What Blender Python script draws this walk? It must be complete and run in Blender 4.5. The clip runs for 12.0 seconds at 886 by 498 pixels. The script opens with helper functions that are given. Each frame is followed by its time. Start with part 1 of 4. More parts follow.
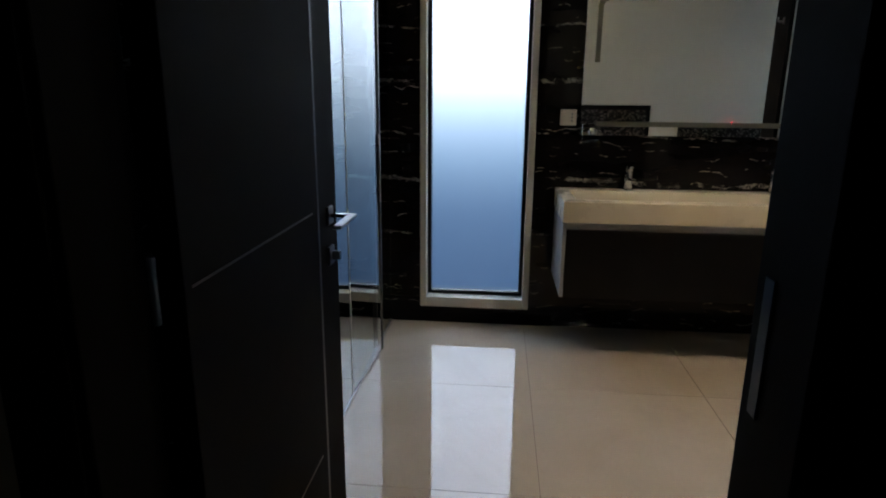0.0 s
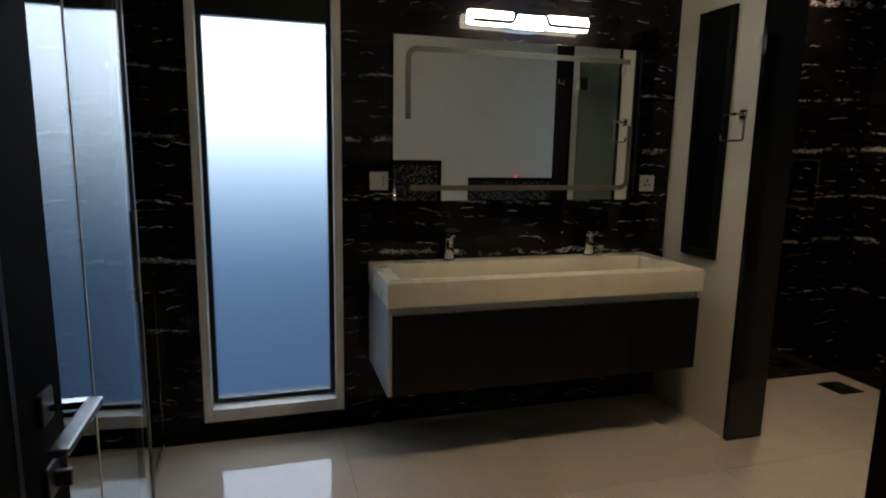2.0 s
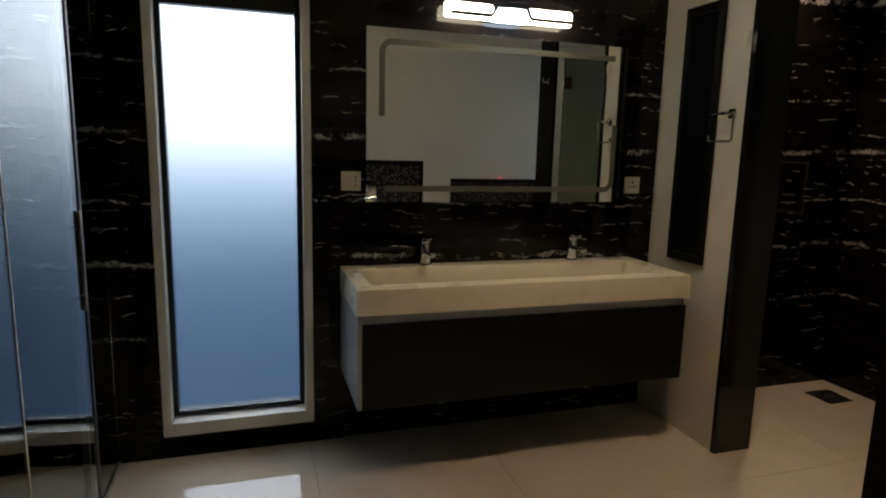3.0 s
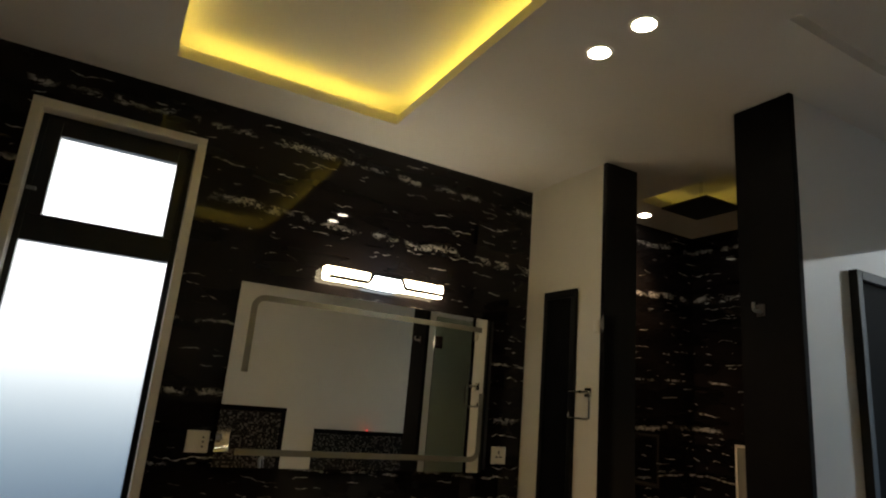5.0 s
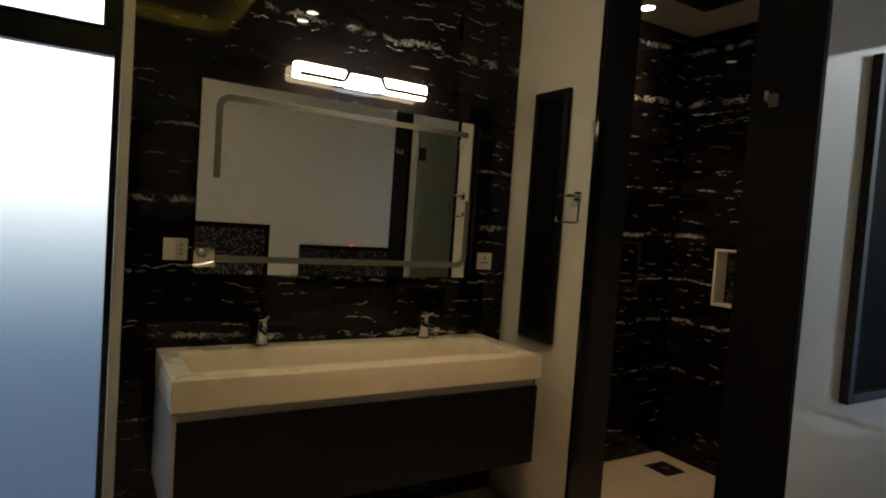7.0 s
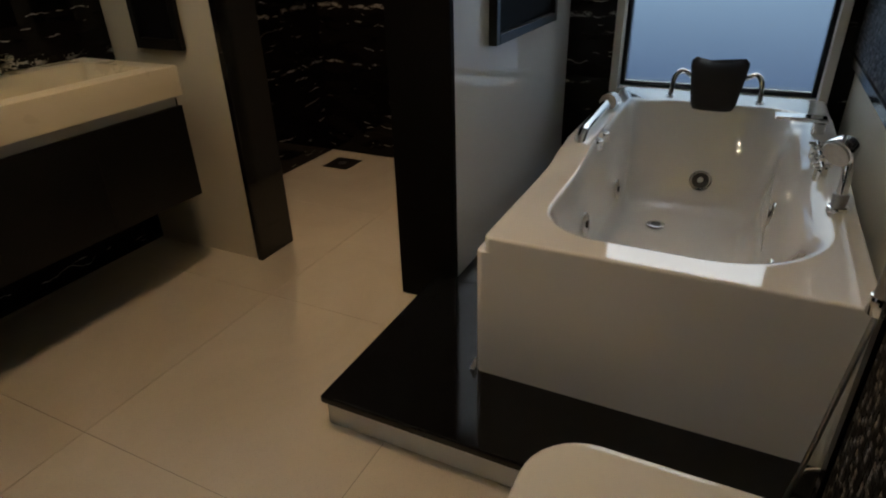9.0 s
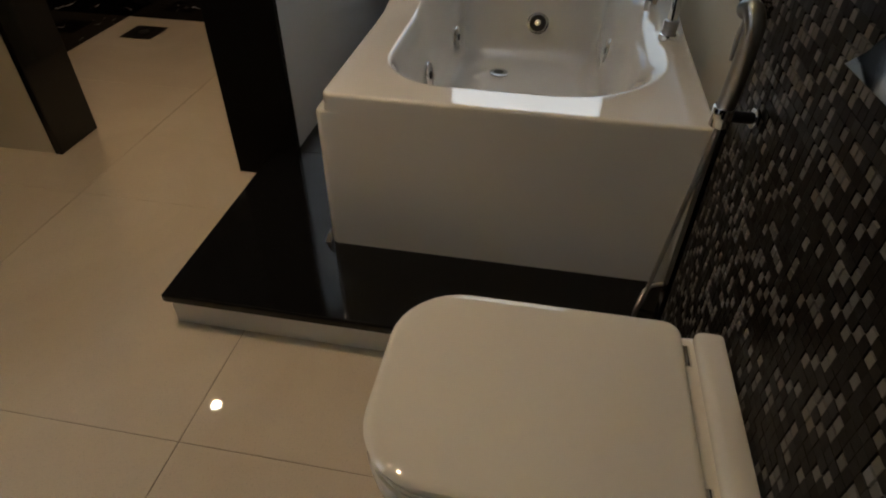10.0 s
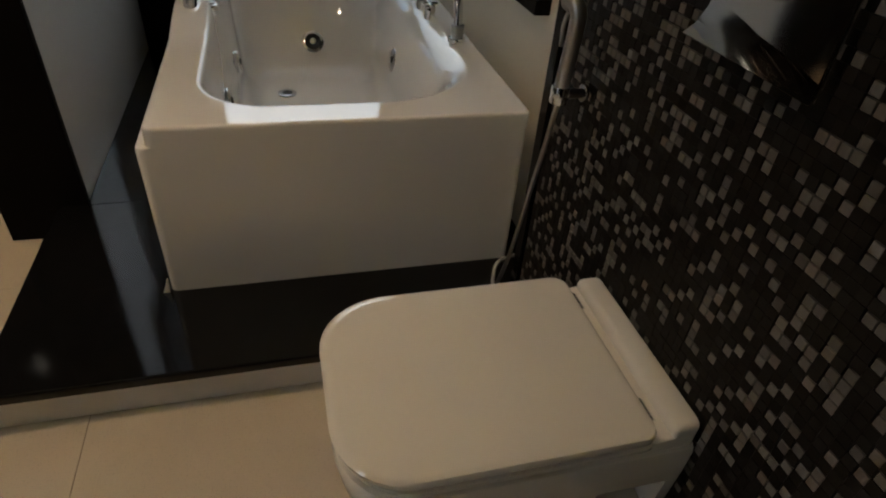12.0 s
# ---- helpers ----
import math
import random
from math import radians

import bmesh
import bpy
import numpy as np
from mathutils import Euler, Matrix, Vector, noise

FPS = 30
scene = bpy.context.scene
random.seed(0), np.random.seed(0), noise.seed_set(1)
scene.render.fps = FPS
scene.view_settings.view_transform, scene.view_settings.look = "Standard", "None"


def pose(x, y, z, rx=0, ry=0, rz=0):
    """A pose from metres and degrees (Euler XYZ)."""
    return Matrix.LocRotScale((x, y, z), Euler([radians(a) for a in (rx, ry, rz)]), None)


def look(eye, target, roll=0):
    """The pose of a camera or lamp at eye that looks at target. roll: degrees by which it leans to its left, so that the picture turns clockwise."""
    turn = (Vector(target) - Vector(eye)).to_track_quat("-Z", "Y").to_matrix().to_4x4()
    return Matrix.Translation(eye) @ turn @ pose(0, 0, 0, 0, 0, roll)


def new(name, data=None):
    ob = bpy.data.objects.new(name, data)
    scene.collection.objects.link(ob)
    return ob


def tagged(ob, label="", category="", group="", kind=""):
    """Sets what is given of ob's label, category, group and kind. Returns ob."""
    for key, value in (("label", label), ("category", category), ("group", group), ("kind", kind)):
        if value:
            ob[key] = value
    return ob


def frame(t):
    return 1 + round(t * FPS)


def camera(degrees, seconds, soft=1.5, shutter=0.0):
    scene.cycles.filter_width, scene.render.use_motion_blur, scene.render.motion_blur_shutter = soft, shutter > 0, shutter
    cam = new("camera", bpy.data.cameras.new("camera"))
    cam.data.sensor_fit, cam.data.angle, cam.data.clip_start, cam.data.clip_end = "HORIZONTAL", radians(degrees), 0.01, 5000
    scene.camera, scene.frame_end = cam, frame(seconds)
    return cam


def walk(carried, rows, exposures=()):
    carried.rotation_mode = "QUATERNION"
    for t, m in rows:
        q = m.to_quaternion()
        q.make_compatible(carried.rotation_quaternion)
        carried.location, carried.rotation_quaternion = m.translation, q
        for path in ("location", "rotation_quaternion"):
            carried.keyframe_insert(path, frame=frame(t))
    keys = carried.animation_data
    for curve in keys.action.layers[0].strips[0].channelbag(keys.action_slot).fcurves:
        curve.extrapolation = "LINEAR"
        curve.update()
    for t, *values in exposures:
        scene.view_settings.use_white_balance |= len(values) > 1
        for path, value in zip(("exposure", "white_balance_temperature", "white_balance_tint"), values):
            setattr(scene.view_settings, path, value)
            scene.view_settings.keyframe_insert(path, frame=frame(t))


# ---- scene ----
cam = camera(73.1, 12.0, soft=2.0)
ROWS = [
    (0, (-0.02, -0.051, 1.324), (-0.198, 1.88, 0.836), 0.5),
    (0.5, (-0.091, 0.165, 1.344), (-0.005, 2.112, 0.895), -0.2),
    (1, (-0.084, 0.365, 1.355), (0.124, 2.307, 0.924), 0.3),
    (1.5, (-0.09, 0.471, 1.362), (0.327, 2.383, 0.952), 1.5),
    (2, (-0.15, 0.548, 1.384), (0.403, 2.441, 1.054), 1.0),
    (2.5, (-0.101, 0.589, 1.363), (0.524, 2.465, 1.061), 1.1),
    (3, (-0.058, 0.669, 1.373), (0.535, 2.551, 1.049), 1.4),
    (3.5, (-0.049, 0.703, 1.414), (0.629, 2.585, 1.396), 2.4),
    (5.5, (-0.022, 0.691, 1.494), (0.932, 2.38, 1.98), 4.6),
    (6, (-0.003, 0.723, 1.457), (0.963, 2.451, 1.741), 4.4),
    (6.5, (0.01, 0.779, 1.439), (0.93, 2.555, 1.449), 4.1),
    (8.5, (0.219, 1.029, 1.265), (1.828, 2.071, 0.696), -0.4),
    (9, (0.284, 1.055, 1.228), (1.863, 1.853, 0.296), -1.7),
    (9.5, (0.331, 1.066, 1.177), (1.871, 1.589, 0.014), -0.1),
    (10, (0.352, 1.078, 1.143), (1.863, 1.347, -0.139), 0.6),
    (10.5, (0.327, 1.15, 1.113), (1.755, 1.151, -0.287), -1.2),
    (11, (0.287, 1.178, 1.08), (1.585, 0.965, -0.426), 2.0),
    (11.5, (0.275, 1.232, 1.081), (1.64, 0.832, -0.325), 5.0),
    (12, (0.313, 1.285, 1.125), (1.842, 0.815, -0.075), 4.9),
]
walk(cam, [(t, look(eye, target, roll)) for t, eye, target, roll in ROWS],
     [(0.0, 0.26, 5450, 10), (2.0, 0.08, 5500, 10), (3.5, 0.12, 6250, 10), (5.5, -0.04, 6950, 10), (6.5, 0.14, 6950, 10), (8.5, -0.04, 6350, 10), (9.5, -0.05, 6450, 10), (12.0, 0.0, 6450, 10)])

# ---- world and lights ----
SUN_EL, SUN_AZ = 35, 200
world = bpy.data.worlds.new("sky")
scene.world = world
world.use_nodes = True
wn = world.node_tree.nodes
sky = wn.new("ShaderNodeTexSky")
sky.sky_type, sky.sun_disc = "NISHITA", False
sky.sun_elevation, sky.sun_rotation = radians(SUN_EL), radians(SUN_AZ)
world.node_tree.links.new(sky.outputs[0], wn["Background"].inputs[0])
wn["Background"].inputs[1].default_value = 0.05

WARM, YELLOW, COOL = (1.0, 0.66, 0.36), (1.0, 0.77, 0.13), (0.62, 0.82, 1.0)
DOWNLIGHT_WATTS, MIRROR_LAMP, COVE, BACKDROP = 24.0, 18.0, 10.0, 1.12


def spot(x, y, z, watts, colour, angle=92):
    lamp = bpy.data.lights.new("downlight_beam", "SPOT")
    lamp.energy, lamp.color, lamp.spot_size, lamp.spot_blend, lamp.shadow_soft_size = watts, colour, radians(angle), 0.8, 0.03
    ob = new("downlight_beam", lamp)
    ob.matrix_world = pose(x, y, z)
    return ob


# ---- materials ----
def material(name):
    m = bpy.data.materials.new(name)
    m.use_nodes = True
    return m, m.node_tree.nodes, m.node_tree.links, m.node_tree.nodes["Principled BSDF"]


def coords(n, l, scale):
    g = n.new("ShaderNodeNewGeometry")
    v = n.new("ShaderNodeVectorMath")
    v.operation = "MULTIPLY"
    l.new(g.outputs["Position"], v.inputs[0])
    v.inputs[1].default_value = scale
    return v.outputs[0]


def noise_tex(n, l, vec, scale, detail=4, rough=0.55, distort=0.0):
    t = n.new("ShaderNodeTexNoise")
    t.inputs["Scale"].default_value, t.inputs["Detail"].default_value = scale, detail
    t.inputs["Roughness"].default_value, t.inputs["Distortion"].default_value = rough, distort
    l.new(vec, t.inputs["Vector"])
    return t.outputs["Fac"]


def ramp(n, l, fac, stops):
    r = n.new("ShaderNodeValToRGB")
    e = r.color_ramp.elements
    while len(e) < len(stops):
        e.new(0.5)
    for k, (p, c) in zip(e, stops):
        k.position, k.color = p, (*c, 1) if len(c) == 3 else c
    l.new(fac, r.inputs[0])
    return r.outputs[0]


def math_node(n, l, op, a, b=None, clamp=False):
    m = n.new("ShaderNodeMath")
    m.operation, m.use_clamp = op, clamp
    for i, x in enumerate((a, b)):
        if x is None:
            continue
        if isinstance(x, (int, float)):
            m.inputs[i].default_value = x
        else:
            l.new(x, m.inputs[i])
    return m.outputs[0]


def mix(n, l, fac, a, b):
    m = n.new("ShaderNodeMix")
    m.data_type = "RGBA"
    for i, x in ((0, fac), (6, a), (7, b)):
        if isinstance(x, (int, float)):
            m.inputs[i].default_value = x
        elif isinstance(x, tuple):
            m.inputs[i].default_value = (*x, 1)
        else:
            l.new(x, m.inputs[i])
    return m.outputs[2]


def bump(n, l, p, height, strength, distance=0.002):
    b = n.new("ShaderNodeBump")
    b.inputs["Strength"].default_value, b.inputs["Distance"].default_value = strength, distance
    l.new(height, b.inputs["Height"])
    l.new(b.outputs[0], p.inputs["Normal"])


def surface(name, colour, rough=0.5, metal=0.0, vary=0.06, scale=3.0, bumps=0.05, fine=60.0, coat=0.0, spec=0.5):
    """A surface with stains at a large scale, and grain with fine relief."""
    m, n, l, p = material(name)
    v = coords(n, l, (1, 1, 1))
    big, small = noise_tex(n, l, v, scale, 5), noise_tex(n, l, v, fine, 3)
    dark = tuple(c * (1 - 2.2 * vary) for c in colour)
    light = tuple(min(1, c * (1 + 1.2 * vary)) for c in colour)
    base = ramp(n, l, big, [(0.3, dark), (0.7, light)])
    l.new(mix(n, l, math_node(n, l, "MULTIPLY", small, 2 * vary), base, tuple(c * 0.75 for c in colour)), p.inputs["Base Color"])
    r = math_node(n, l, "ADD", math_node(n, l, "MULTIPLY", big, 0.25 * rough), rough * 0.87)
    l.new(r, p.inputs["Roughness"])
    p.inputs["Metallic"].default_value = metal
    p.inputs["Coat Weight"].default_value = coat
    p.inputs["Specular IOR Level"].default_value = spec
    p.inputs["Coat Roughness"].default_value = 0.05
    if bumps:
        bump(n, l, p, small, bumps)
    return m


def marble_material():
    """Black polished stone with short, wavy, pale streaks in level rows."""
    m, n, l, p = material("black marble")
    g = n.new("ShaderNodeNewGeometry")
    s = n.new("ShaderNodeSeparateXYZ")
    l.new(g.outputs["Position"], s.inputs[0])
    u = math_node(n, l, "SUBTRACT", s.outputs[0], s.outputs[1])
    c = n.new("ShaderNodeCombineXYZ")
    l.new(u, c.inputs[0])
    l.new(s.outputs[2], c.inputs[1])

    def stretched(a, b, off):
        v = n.new("ShaderNodeVectorMath")
        v.operation = "MULTIPLY_ADD"
        l.new(c.outputs[0], v.inputs[0])
        v.inputs[1].default_value, v.inputs[2].default_value = (a, b, 1), (off, off * 1.7, off)
        return v.outputs[0]
    sv = n.new("ShaderNodeSeparateXYZ")
    l.new(c.outputs[0], sv.inputs[0])
    wob = noise_tex(n, l, stretched(2.6, 3.0, 2.2), 1.0, 3, 0.6)
    level = math_node(n, l, "ADD", sv.outputs[1], math_node(n, l, "MULTIPLY", wob, 0.075))

    def streaks(step, length, shift, on, wave, thick):
        """Thin wavy dashes in rows that lie a step apart."""
        q = math_node(n, l, "ADD", math_node(n, l, "DIVIDE", level, step), shift)
        row, within = math_node(n, l, "FLOOR", q), math_node(n, l, "FRACT", q)

        def along(freq, k):
            w = n.new("ShaderNodeCombineXYZ")
            l.new(math_node(n, l, "MULTIPLY", sv.outputs[0], freq), w.inputs[0])
            l.new(math_node(n, l, "MULTIPLY", row, k), w.inputs[1])
            return noise_tex(n, l, w.outputs[0], 1.0, 2, 0.5)
        mid = math_node(n, l, "ADD", math_node(n, l, "MULTIPLY", math_node(n, l, "SUBTRACT", along(length * 2.4, 5.37), 0.5), wave), 0.5)
        d = math_node(n, l, "ABSOLUTE", math_node(n, l, "SUBTRACT", within, mid))
        line = ramp(n, l, d, [(0.0, (1, 1, 1)), (thick * 0.6, (0.8, 0.8, 0.8)), (thick, (0, 0, 0))])
        there = ramp(n, l, along(length, 3.71), [(on, (0, 0, 0)), (on + 0.03, (1, 1, 1))])
        tone = ramp(n, l, along(length * 5, 9.13), [(0.36, (0.12, 0.12, 0.12)), (0.58, (1, 1, 1))])
        return math_node(n, l, "MULTIPLY", math_node(n, l, "MULTIPLY", line, there), tone, True)
    # single curved dashes, spread evenly
    f = math_node(n, l, "MAXIMUM", streaks(0.074, 5.6, 0.3, 0.570, 0.8, 0.030), streaks(0.047, 9.5, 0.1, 0.605, 0.8, 0.042))
    patches = ramp(n, l, noise_tex(n, l, stretched(1.6, 4.5, 8.8), 1.0, 2, 0.5), [(0.36, (0.25, 0.25, 0.25)), (0.50, (1, 1, 1))])
    f = math_node(n, l, "MULTIPLY", f, patches)
    # crumbled veins that run the whole length at a few heights
    slow = noise_tex(n, l, stretched(1.7, 0.0, 5.0), 1.0, 3, 0.6)
    height = math_node(n, l, "ADD", sv.outputs[1], math_node(n, l, "MULTIPLY", math_node(n, l, "SUBTRACT", slow, 0.5), 0.13))
    vein = None
    for z, half in ((2.57, 0.022), (2.24, 0.026), (1.70, 0.011), (1.41, 0.021), (1.13, 0.009), (0.87, 0.018), (0.55, 0.009)):
        d = math_node(n, l, "ABSOLUTE", math_node(n, l, "SUBTRACT", height, z))
        one = math_node(n, l, "SUBTRACT", 1.0, math_node(n, l, "DIVIDE", d, half), True)
        vein = one if vein is None else math_node(n, l, "MAXIMUM", vein, one)
    crumbs = noise_tex(n, l, stretched(40.0, 78.0, 3.3), 1.0, 4, 0.65, 1.2)
    runs = ramp(n, l, noise_tex(n, l, stretched(8.0, 9.0, 1.1), 1.0, 2, 0.5), [(0.45, (0, 0, 0)), (0.57, (1, 1, 1))])
    busy = ramp(n, l, math_node(n, l, "ADD", crumbs, math_node(n, l, "MULTIPLY", vein, 0.16)), [(0.590, (0, 0, 0)), (0.635, (1, 1, 1))])
    busy = math_node(n, l, "MULTIPLY", math_node(n, l, "MULTIPLY", busy, runs), ramp(n, l, vein, [(0.02, (0, 0, 0)), (0.25, (1, 1, 1))]))
    f = math_node(n, l, "MAXIMUM", f, math_node(n, l, "MULTIPLY", busy, 0.66))
    ground = ramp(n, l, noise_tex(n, l, stretched(2.0, 9.0, 0.0), 1.0, 4), [(0.35, (0.005, 0.0045, 0.005)), (0.75, (0.013, 0.010, 0.010))])
    l.new(mix(n, l, f, ground, (0.68, 0.66, 0.62)), p.inputs["Base Color"])
    p.inputs["Roughness"].default_value = 0.03
    p.inputs["IOR"].default_value = 1.31
    return m


def glowing(name, colour, strength):
    m, n, l, p = material(name)
    p.inputs["Base Color"].default_value = (*colour, 1)
    p.inputs["Emission Color"].default_value = (*colour, 1)
    p.inputs["Emission Strength"].default_value = strength
    return m


def glass(name, rough=0.0, tint=(1, 1, 1)):
    m, n, l, p = material(name)
    p.inputs["Base Color"].default_value = (*tint, 1)
    p.inputs["Transmission Weight"].default_value = 1
    p.inputs["Roughness"].default_value = rough
    p.inputs["IOR"].default_value = 1.5
    return m


def frosted_material():
    m, n, l, p = material("frosted glass")
    v = coords(n, l, (1, 1, 1))
    p.inputs["Base Color"].default_value = (0.97, 0.98, 1, 1)
    p.inputs["Transmission Weight"].default_value = 1
    p.inputs["IOR"].default_value = 1.3
    fine = noise_tex(n, l, v, 45, 3)
    l.new(math_node(n, l, "ADD", math_node(n, l, "MULTIPLY", fine, 0.12), 0.32), p.inputs["Roughness"])
    bump(n, l, p, noise_tex(n, l, v, 260, 2), 0.25, 0.001)
    return m


def backdrop_material(name, stops, strength):
    """Daylight outside: dim and blue towards the ground, white towards the sky; stops: heights and colours."""
    m, n, l, p = material(name)
    g = n.new("ShaderNodeNewGeometry")
    s = n.new("ShaderNodeSeparateXYZ")
    l.new(g.outputs["Position"], s.inputs[0])
    f = math_node(n, l, "DIVIDE", math_node(n, l, "ADD", s.outputs[2], 2.0), 6.0, True)
    c = ramp(n, l, f, [((z + 2.0) / 6.0, col) for z, col in stops])
    out, e = n["Material Output"], n.new("ShaderNodeEmission")
    n.remove(p)
    l.new(c, e.inputs[0])
    e.inputs[1].default_value = strength
    l.new(e.outputs[0], out.inputs[0])
    return m


def tile_material():
    m, n, l, p = material("cream porcelain tile")
    v = coords(n, l, (1, 1, 1))
    oi = n.new("ShaderNodeObjectInfo")
    big = noise_tex(n, l, v, 1.6, 6, 0.6, 0.8)
    base = ramp(n, l, big, [(0.3, (0.60, 0.53, 0.43)), (0.7, (0.70, 0.63, 0.53))])
    shade = math_node(n, l, "ADD", math_node(n, l, "MULTIPLY", oi.outputs["Random"], 0.02), 0.98)
    h = n.new("ShaderNodeHueSaturation")
    l.new(shade, h.inputs["Value"])
    l.new(base, h.inputs["Color"])
    speck = ramp(n, l, noise_tex(n, l, v, 240, 2), [(0.30, (0.86, 0.86, 0.86)), (0.42, (1, 1, 1))])
    mm = n.new("ShaderNodeMix")
    mm.data_type, mm.blend_type = "RGBA", "MULTIPLY"
    mm.inputs[0].default_value = 1
    l.new(h.outputs[0], mm.inputs[6])
    l.new(speck, mm.inputs[7])
    l.new(mm.outputs[2], p.inputs["Base Color"])
    l.new(math_node(n, l, "ADD", math_node(n, l, "MULTIPLY", noise_tex(n, l, v, 5, 4), 0.03), 0.008), p.inputs["Roughness"])
    p.inputs["IOR"].default_value = 1.64
    return m


def mosaic_material(name, base, spread, spec=0.3):
    """Stone chips of slightly different tones: each piece takes its own."""
    m, n, l, p = material(name)
    oi, g = n.new("ShaderNodeObjectInfo"), n.new("ShaderNodeNewGeometry")
    r = math_node(n, l, "FRACT", math_node(n, l, "ADD", oi.outputs["Random"], g.outputs["Random Per Island"]))
    lo, hi = tuple(c * (1 - spread) for c in base), tuple(c * (1 + spread) for c in base)
    warm = (base[0] * (1 + 0.5 * spread), base[1], base[2] * 0.92)
    c = ramp(n, l, r, [(0.0, lo), (0.5, base), (0.8, hi), (1.0, warm)])
    v = coords(n, l, (1, 1, 1))
    grain = noise_tex(n, l, v, 320, 3)
    l.new(mix(n, l, math_node(n, l, "MULTIPLY", grain, 0.5), c, tuple(x * 0.5 for x in base)), p.inputs["Base Color"])
    l.new(math_node(n, l, "ADD", math_node(n, l, "MULTIPLY", r, 0.2), 0.30), p.inputs["Roughness"])
    p.inputs["Specular IOR Level"].default_value = spec
    bump(n, l, p, grain, 0.15, 0.001)
    return m


MARBLE = marble_material()
WHITE_WALL = surface("cream wall paint", (0.71, 0.66, 0.55), 0.45, vary=0.03, scale=1.5, bumps=0.04, fine=180)
GLOSS_WALL = surface("glossy white wall tile", (0.74, 0.74, 0.73), 0.05, vary=0.02, scale=1.2, bumps=0.01, fine=40)
CEILING = surface("matt white ceiling paint", (0.74, 0.71, 0.66), 0.8, vary=0.02, scale=1.0, bumps=0.05, fine=150)
TRIM = surface("cream painted trim", (0.84, 0.81, 0.74), 0.4, vary=0.03, scale=6, bumps=0.03)
JAMB_MATT = surface("black satin stone", (0.0065, 0.006, 0.0065), 0.45, vary=0.12, scale=4, bumps=0.0, fine=400, spec=0.04)
JAMB_GLOSS = surface("black mirror-polished granite", (0.007, 0.0065, 0.007), 0.09, vary=0.05, scale=3, bumps=0.0, fine=400, spec=0.40)
BLACK_POST = surface("black polished granite", (0.007, 0.0065, 0.007), 0.13, vary=0.05, scale=2.5, bumps=0.0, fine=400, spec=0.10)
GRANITE = surface("black granite slab", (0.008, 0.008, 0.009), 0.09, vary=0.25, scale=25, bumps=0.0, fine=500, spec=0.34)
FRAME = surface("dark aluminium", (0.022, 0.024, 0.028), 0.35, 0.4, vary=0.08, scale=20, bumps=0.02)
CABINET = surface("black lacquered board", (0.006, 0.0055, 0.0055), 0.30, vary=0.15, scale=8, bumps=0.02, fine=150, spec=0.2)
CAB_SIDE = surface("pale grey lacquered board", (0.40, 0.40, 0.40), 0.35, vary=0.03, scale=6, bumps=0.02)
DOOR_WOOD = surface("dark stained wood", (0.0050, 0.0042, 0.0038), 0.72, vary=0.3, scale=9, bumps=0.05, fine=120, spec=0.06)
CERAMIC = surface("white glazed ceramic", (0.80, 0.77, 0.70), 0.04, vary=0.012, scale=3, bumps=0.0, coat=0.8)
SOLID = surface("cream solid surface", (0.76, 0.68, 0.52), 0.28, vary=0.02, scale=5, bumps=0.01)
ACRYLIC = surface("white glossy acrylic", (0.88, 0.865, 0.835), 0.03, vary=0.012, scale=3, bumps=0.0, coat=1.0)
CHROME = surface("chrome", (0.78, 0.78, 0.78), 0.08, 1.0, vary=0.02, scale=40, bumps=0.0)
STEEL = surface("brushed steel", (0.42, 0.42, 0.42), 0.30, 1.0, vary=0.06, scale=60, bumps=0.03, fine=300)
DARK_STEEL = surface("dark metal profile", (0.11, 0.10, 0.10), 0.35, 0.9, vary=0.06, scale=40, bumps=0.02)
PLASTIC = surface("ivory plastic", (0.74, 0.70, 0.60), 0.35, vary=0.02, scale=20, bumps=0.01)
BLACK_PLASTIC = surface("black plastic", (0.012, 0.012, 0.012), 0.4, vary=0.1, scale=40, bumps=0.03)
CUSHION = surface("black foam cushion", (0.014, 0.012, 0.012), 0.55, vary=0.15, scale=40, bumps=0.25, fine=300)
GROUT = surface("grey-brown grout", (0.20, 0.155, 0.11), 0.8, vary=0.1, scale=20, bumps=0.1)
TILE = tile_material()
MOSAIC_DARK = mosaic_material("dark mosaic bed", (0.017, 0.0145, 0.013), 0.2, 0.1)
MOSAIC_CHIP = mosaic_material("grey-brown stone chips", (0.148, 0.138, 0.127), 0.30, 0.12)
MOSAIC_BLACK = mosaic_material("black glass chips", (0.014, 0.012, 0.011), 0.2, 0.1)
FROST = frosted_material()
CLEAR = glass("clear glass", 0.0, (0.93, 0.98, 0.95))
GREEN_GLASS = glass("green-tinted glass", 0.02, (0.80, 0.88, 0.78))
DARK_GLASS = surface("black satin panel", (0.006, 0.006, 0.007), 0.45, vary=0.1, scale=10, bumps=0.0, spec=0.03)
MIRROR = surface("silvered mirror", (0.82, 0.83, 0.80), 0.0, 1.0, vary=0.004, scale=2, bumps=0.0)
ETCH = surface("etched mirror band", (0.22, 0.21, 0.17), 0.5, 0.3, vary=0.03, scale=20, bumps=0.02)
BACK_N = backdrop_material("daylight outside", [(-1.09, (0.058, 0.098, 0.163)), (0.04, (0.092, 0.148, 0.232)), (0.64, (0.235, 0.335, 0.43)), (1.05, (0.46, 0.57, 0.66)), (1.45, (0.86, 0.97, 1.04)), (1.76, (1.5, 1.6, 1.65)), (2.6, (2.6, 2.75, 2.9))], BACKDROP)
